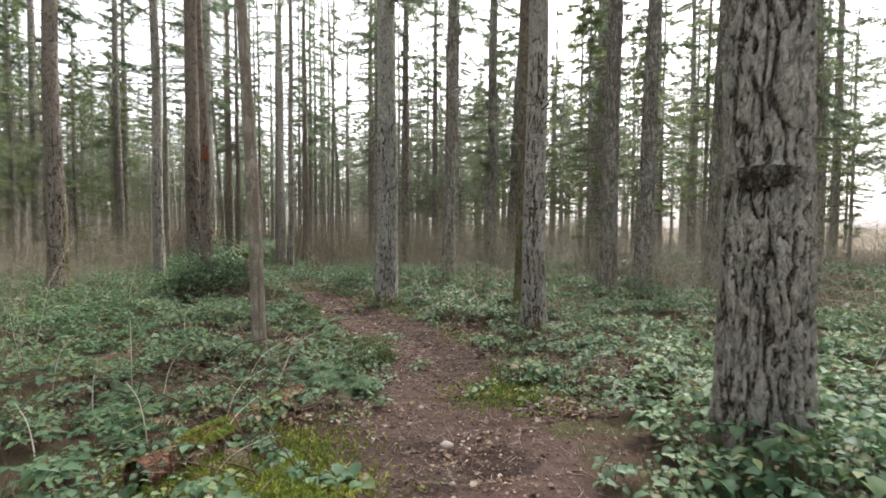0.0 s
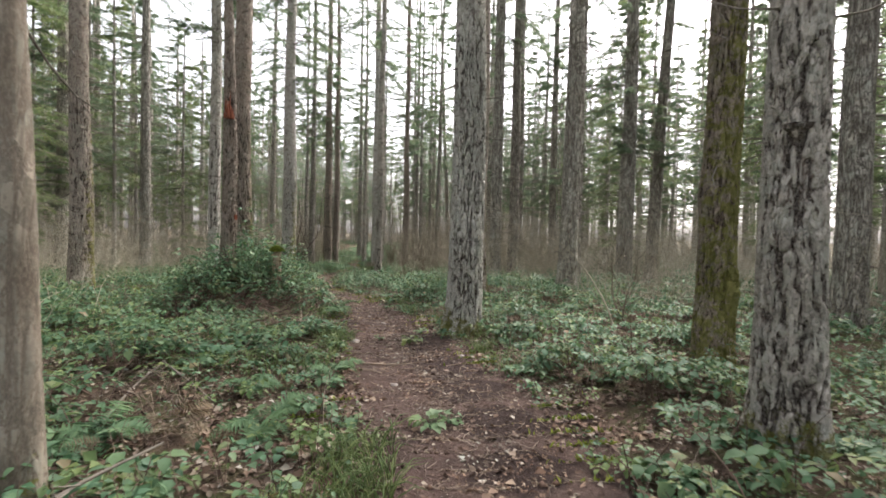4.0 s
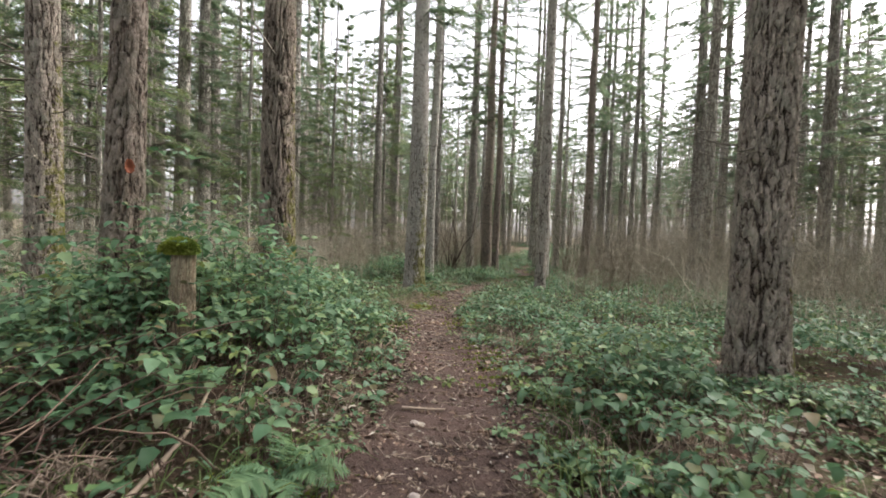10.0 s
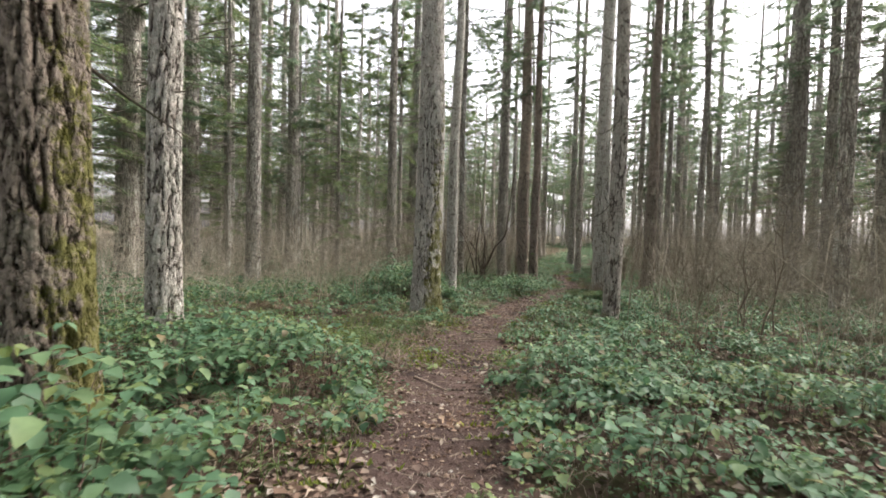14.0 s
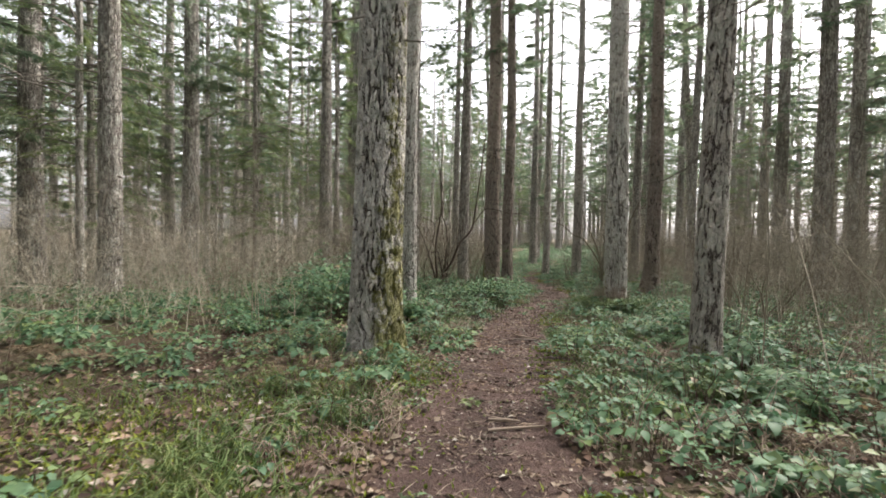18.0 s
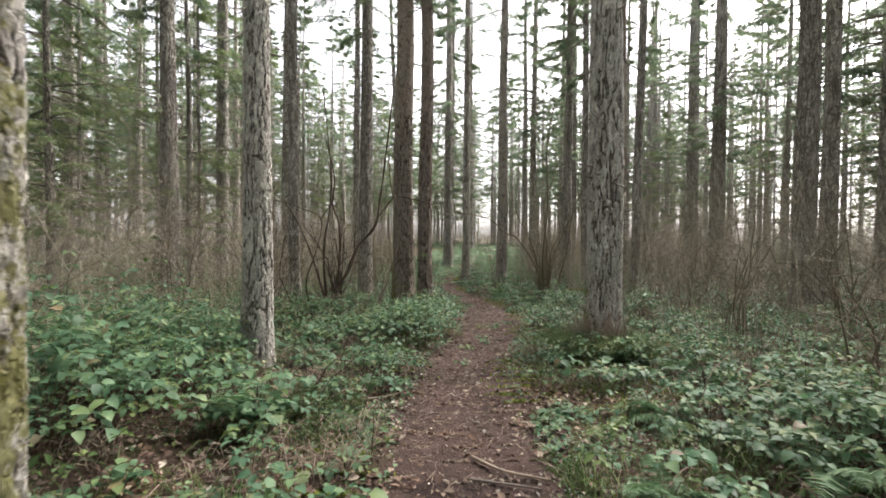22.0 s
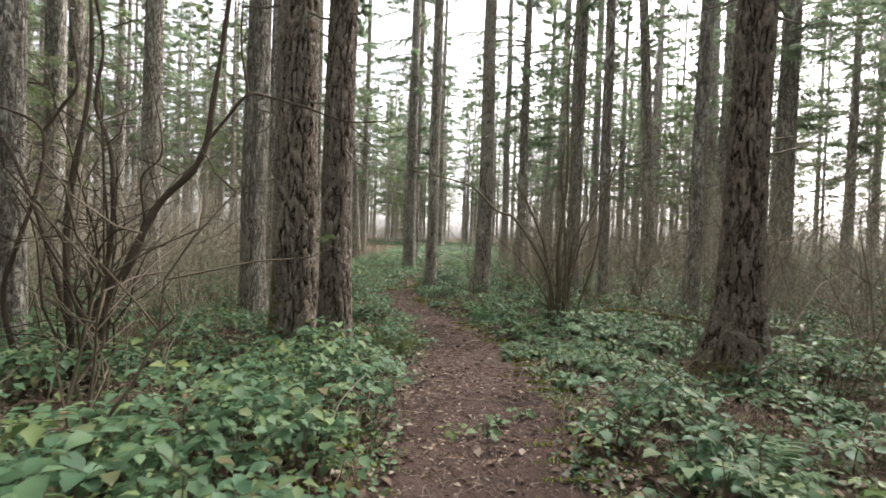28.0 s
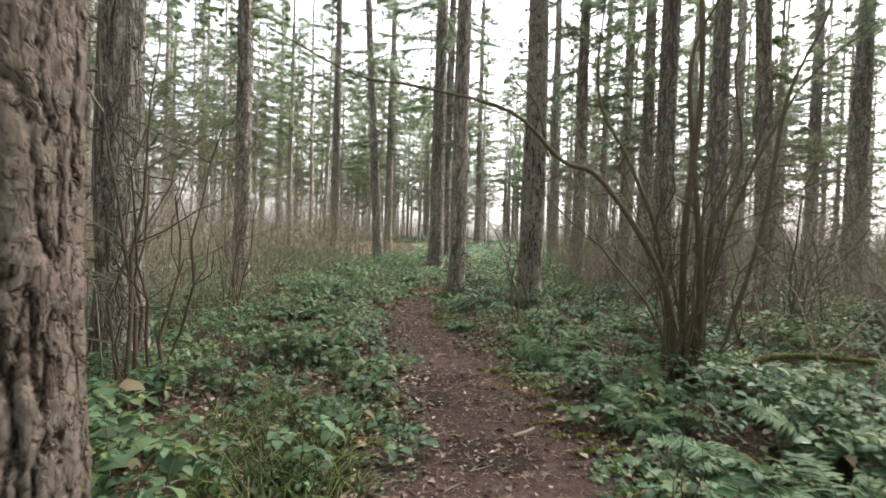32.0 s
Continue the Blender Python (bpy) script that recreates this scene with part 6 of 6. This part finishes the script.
# fallen logs and branches
def fallen(name, label, pts, r0, r1, material, seed, twigs=0, category="branch"):
    """A fallen branch through points (x, y, height over the soil)."""
    p = np.array([(x, y, gz(x, y) + h) for x, y, h in pts])
    ob = thing(name, Matrix.Translation(p[0]), label, category)
    mesh_part("stem", stem_mesh("stem", p - p[0], r0, r1, 8, seed, 0.07), material, ob)
    r = np.random.default_rng(seed)
    for k in range(twigs):
        i = int(r.integers(1, len(p)))
        s = (p[i] + (p[i - 1] - p[i]) * r.random()) - p[0]
        e = s + np.array([r.normal(0, 0.12), r.normal(0, 0.12), r.uniform(0.0, 0.12)])
        mesh_part("side_twig", stem_mesh("side_twig", [s, (s + e) / 2 + r.normal(0, 0.015, 3), e], r1 * 0.8, r1 * 0.3, 5, seed + k), material, ob)
    return ob


ROTTEN = bark_material("rotten_red_log", (0.20, 0.11, 0.07), (0.10, 0.055, 0.035), (0.20, 0.17, 0.09), 0.0, 0.8, 0.9)
fallen("rotten_log", "rotten reddish log with moss beside the trail", [(-2.0, 3.0, 0.05), (-1.75, 3.6, 0.08), (-1.6, 4.3, 0.10), (-1.5, 4.75, 0.09)], 0.11, 0.09, ROTTEN, 81, 0, "log")
cushion = tagged(mesh_part("moss_cushion", moss_cushion("moss_cushion", 0.12, 0.3, 0.05, 1500, 9), MOSS), "bright yellow-green moss cushion on the rotten log", "moss")
cushion.matrix_world = pose(-1.78, 3.5, gz(-1.78, 3.5) + 0.13, 0, 0, -18)
PALE = "pale fallen branch lying on the leaves"
fallen("fallen_branch", PALE, [(-1.75, 4.75, 0.10), (-1.85, 5.3, 0.2), (-1.95, 6.0, 0.3), (-1.9, 6.5, 0.36)], 0.013, 0.006, DEADWOOD, 82, 4)
fallen("fallen_branch", "curved pale stick lying on the trail", [(-2.58, 10.0, 0.02), (-2.5, 9.82, 0.02), (-2.29, 9.76, 0.015), (-2.0, 9.86, 0.015), (-1.8, 9.98, 0.02)], 0.009, 0.006, STICK, 83)
fallen("fallen_branch", PALE, [(-4.55, 11.2, 0.04), (-4.21, 11.5, 0.05), (-4.6, 12.2, 0.10), (-5.0, 12.65, 0.22)], 0.017, 0.012, STICK, 84, 3)
fallen("fallen_branch", "short dark stick on the trail", [(-7.95, 18.3, 0.02), (-7.7, 18.27, 0.02), (-7.45, 18.21, 0.02)], 0.012, 0.008, STICK, 85)
fallen("fallen_branch", "bent orange-brown stick beside the trail", [(-9.05, 17.3, 0.04), (-9.24, 17.64, 0.05), (-9.5, 17.8, 0.06), (-9.57, 17.95, 0.10)], 0.012, 0.006, STICK, 86)
fallen("fallen_branch", "short grey stick on the trail", [(-8.31, 19.28, 0.015), (-8.2, 19.2, 0.02), (-8.06, 19.15, 0.015)], 0.012, 0.009, DEADWOOD, 87)
fallen("fallen_branch", "thin stick across the trail's edge", [(-10.4, 24.31, 0.015), (-10.2, 24.3, 0.02), (-9.95, 24.26, 0.03)], 0.01, 0.005, DEADWOOD, 88, 1)
fallen("fallen_branch", "pale stick at the trail's edge", [(-8.95, 20.72, 0.02), (-8.8, 20.82, 0.02), (-8.62, 20.92, 0.03)], 0.012, 0.008, STICK, 89)
fallen("fallen_branch", PALE, [(-12.38, 24.45, 0.06), (-12.3, 24.8, 0.07), (-12.2, 25.15, 0.07)], 0.012, 0.007, STICK, 90, 2)
fallen("fallen_branch", PALE, [(-11.75, 25.35, 0.03), (-11.6, 25.62, 0.03), (-11.55, 25.8, 0.05)], 0.01, 0.006, STICK, 91)
fallen("fallen_branch", "curved brown stick on the trail", [(-13.25, 32.5, 0.02), (-13.1, 32.25, 0.02), (-12.8, 32.1, 0.02)], 0.011, 0.006, STICK, 92)
fallen("fallen_branch", PALE, [(-3.15, 7.25, 0.06), (-3.48, 7.81, 0.1), (-3.77, 8.43, 0.13)], 0.011, 0.006, DEADWOOD, 93, 3)
fallen("fallen_branch", PALE, [(-3.77, 8.4, 0.13), (-3.2, 8.1, 0.1), (-2.77, 7.88, 0.07)], 0.01, 0.006, DEADWOOD, 94, 2)
fallen("fallen_branch", "thin pale stick on the dry litter", [(-10.25, 19.6, 0.04), (-10.1, 20.2, 0.04), (-10.0, 20.7, 0.05)], 0.008, 0.005, STICK, 95)
fallen("fallen_branch", "brown fallen branch under the leaves", [(-0.5, 10.95, 0.08), (-0.1, 10.8, 0.12), (0.35, 10.62, 0.12)], 0.014, 0.008, STICK, 96, 3)
fallen("fallen_branch", "short pale stick on the trail", [(-2.27, 9.49, 0.015), (-2.05, 9.46, 0.015), (-1.95, 9.42, 0.015)], 0.007, 0.005, STICK, 97)
fallen("mossy_branch", "mossy fallen branch arched beside the shrub", [(-11.75, 36.0, 0.1), (-11.3, 35.95, 0.32), (-10.7, 36.0, 0.36), (-9.9, 36.2, 0.3), (-9.2, 36.4, 0.1)], 0.03, 0.02, BARK_MOSSY, 98, 3)
fallen("fallen_log", "short dark log lying by the far trail", [(-22.0, 62.2, 0.12), (-21.2, 62.4, 0.12), (-20.6, 62.6, 0.12)], 0.14, 0.12, BARK, 99, 0, "log")


def stone(x, y, s, seed):
    bm = bmesh.new()
    bmesh.ops.create_icosphere(bm, subdivisions=3, radius=s)
    for v in bm.verts:
        v.co *= 1 + 0.25 * noise.noise(v.co * (1.2 / s) + Vector((seed, 0, 0))) + 0.05 * noise.noise(v.co * (5 / s))
        v.co.z *= 0.55
    me = bpy.data.meshes.new("stone")
    bm.to_mesh(me)
    bm.free()
    for f in me.polygons:
        f.use_smooth = True
    ob = mesh_part("stone", me, ROCK)
    ob.matrix_world = pose(x, y, gz(x, y) + s * 0.12, 0, 0, seed * 40)
    return tagged(ob, "small pale stone bedded in the trail", "stone")


def rock_material():
    n = Nodes("pale_stone")
    col = n.ramp(n.noise(14, 6, 0.7), (0.3, (0.20, 0.17, 0.15)), (0.6, (0.36, 0.32, 0.28)), (0.8, (0.45, 0.41, 0.37)))
    n.bump(n.noise(40, 5), 0.6, 0.01)
    return n.done(col, 0.85, 0.3)


ROCK = rock_material()
for k, (x, y, s) in enumerate([(-2.91, 10.83, 0.06), (-1.7, 9.13, 0.035), (-1.32, 10.46, 0.04), (-0.04, 3.71, 0.05), (-3.1, 12.34, 0.045), (-4.19, 13.62, 0.03), (-3.6, 12.9, 0.03), (-0.3, 4.6, 0.03), (-12.6, 33.2, 0.03)]):
    stone(x, y, s, k + 1)


def weed(x, y, s, material, seed):
    """A low rosette of leaves on short stalks."""
    r = np.random.default_rng(seed)
    n = int(r.integers(9, 16))
    a = np.arange(n) * 2.4 + r.normal(0, 0.3, n)
    d = s * r.uniform(0.25, 1.0, n)
    tip = np.stack([np.cos(a) * d, np.sin(a) * d, 0.03 + s * r.uniform(0.1, 0.55, n)], -1)
    ob = thing("weed", pose(x, y, gz(x, y) - 0.004, 0, 0, seed * 37), "small green weed growing in the trodden soil", "plant")
    for i in range(n):
        stalk = tubes(np.array([(0, 0, 0), tip[i] * 0.5 + (0, 0, 0.02), tip[i]])[None], np.array([[0.0022, 0.002, 0.0014]]), 3)
        blade = placed(LEAF_V, tip[i:i + 1], a[i:i + 1] - np.pi / 2, r.normal(-0.1, 0.3, 1), r.normal(0, 0.35, 1), s * r.uniform(0.45, 0.9, 1))
        mesh_part("leaf", joined("leaf", [(*stalk, None), (blade, indexed(LEAF_Q, 1, 8), indexed(LEAF_T, 1, 8))]), material, ob)
    return ob


for k, (x, y, s) in enumerate([(-0.46, 6.1, 0.10), (-0.35, 6.35, 0.07), (-1.03, 8.12, 0.13), (-0.93, 8.3, 0.10), (-2.2, 11.05, 0.12), (-2.1, 11.2, 0.09), (-8.77, 19.52, 0.09), (-8.11, 18.74, 0.08), (-11.79, 29.13, 0.10),
                               (-11.65, 28.9, 0.08), (-11.78, 28.26, 0.09), (-11.49, 27.32, 0.08), (-12.04, 30.6, 0.10), (-12.25, 30.47, 0.08), (-11.87, 31.06, 0.09), (-12.0, 30.85, 0.07), (-4.59, 14.59, 0.08),
                               (-4.75, 14.4, 0.07), (-3.62, 13.81, 0.08), (-5.99, 16.67, 0.07), (-2.24, 11.7, 0.09), (-2.66, 11.09, 0.07), (-9.32, 21.12, 0.07), (-10.11, 23.19, 0.08), (0.3, 5.12, 0.10), (0.42, 5.25, 0.08), (0.2, 4.9, 0.07)]):
    weed(x, y, s, LEAF_LIGHT if k % 3 == 1 else LEAF, 900 + k)
for k, (x0, y0, x1, y1, h, rad) in enumerate([(-4.39, 13.72, -4.18, 13.98, 0.02, 0.014), (-8.42, 19.45, -8.14, 19.32, 0.02, 0.011), (-8.38, 19.72, -7.95, 19.5, 0.02, 0.01), (-10.48, 24.59, -9.92, 24.39, 0.025, 0.013),
                                              (-9.39, 23.87, -9.28, 24.03, 0.02, 0.012), (-9.06, 20.94, -8.83, 20.98, 0.02, 0.014), (-4.88, 14.8, -5.06, 15.21, 0.02, 0.006), (-4.69, 15.75, -4.75, 16.35, 0.05, 0.007),
                                              (-8.48, 18.38, -8.27, 18.44, 0.02, 0.012), (-13.11, 34.19, -13.02, 34.41, 0.02, 0.016), (-3.64, 10.57, -3.31, 10.51, 0.04, 0.011), (-12.64, 25.88, -12.31, 25.96, 0.05, 0.01),
                                              (-13.6, 25.8, -13.12, 25.44, 0.06, 0.008)]):
    mx, my = (x0 + x1) / 2 + (y1 - y0) * 0.1, (y0 + y1) / 2 - (x1 - x0) * 0.1
    fallen("fallen_branch", "short pale brown stick lying on the ground", [(x0, y0, h), (mx, my, h + 0.008), (x1, y1, h)], rad, rad * 0.6, STICK, 120 + k, k % 3)

# dry canes standing out of the leaves where the walk begins
for k, (x, y, dx, dy, h) in enumerate([(-2.62, 4.3, 0.12, 0.1, 0.62), (-2.3, 3.6, -0.16, 0.05, 0.5), (-1.95, 4.1, 0.2, 0.22, 0.42), (-3.1, 4.1, 0.1, -0.1, 0.5), (-3.55, 5.3, -0.1, 0.15, 0.7), (-1.7, 3.5, 0.1, 0.3, 0.3),
                                       (-2.2, 5.1, 0.3, 0.35, 0.5), (-2.9, 3.3, -0.2, 0.1, 0.45), (-4.2, 5.0, 0.15, 0.1, 0.6), (-1.5, 2.9, 0.25, 0.2, 0.28), (-3.9, 7.0, 0.1, -0.1, 0.7), (-12.75, 29.6, 0.1, 0.2, 0.5),
                                       (-10.35, 31.9, 0.12, -0.2, 0.6), (-10.5, 32.2, -0.15, 0.1, 0.75), (-10.2, 31.6, 0.2, 0.1, 0.5), (-10.6, 31.7, -0.2, -0.1, 0.45), (-8.0, 20.6, 0.1, 0.1, 0.5), (-9.0, 25.9, 0.25, 0.2, 0.55)]):
    fallen("dry_cane", "thin dry cane standing out of the leaves", [(x, y, -0.02), (x + dx * 0.2, y + dy * 0.2, h * 0.4), (x + dx * 0.55, y + dy * 0.55, h * 0.75), (x + dx * 1.3, y + dy * 1.3, h)], 0.006, 0.002,
           DRY_HAZED_BRUSH if k < 12 else STICK, 160 + k, 3, "cane")
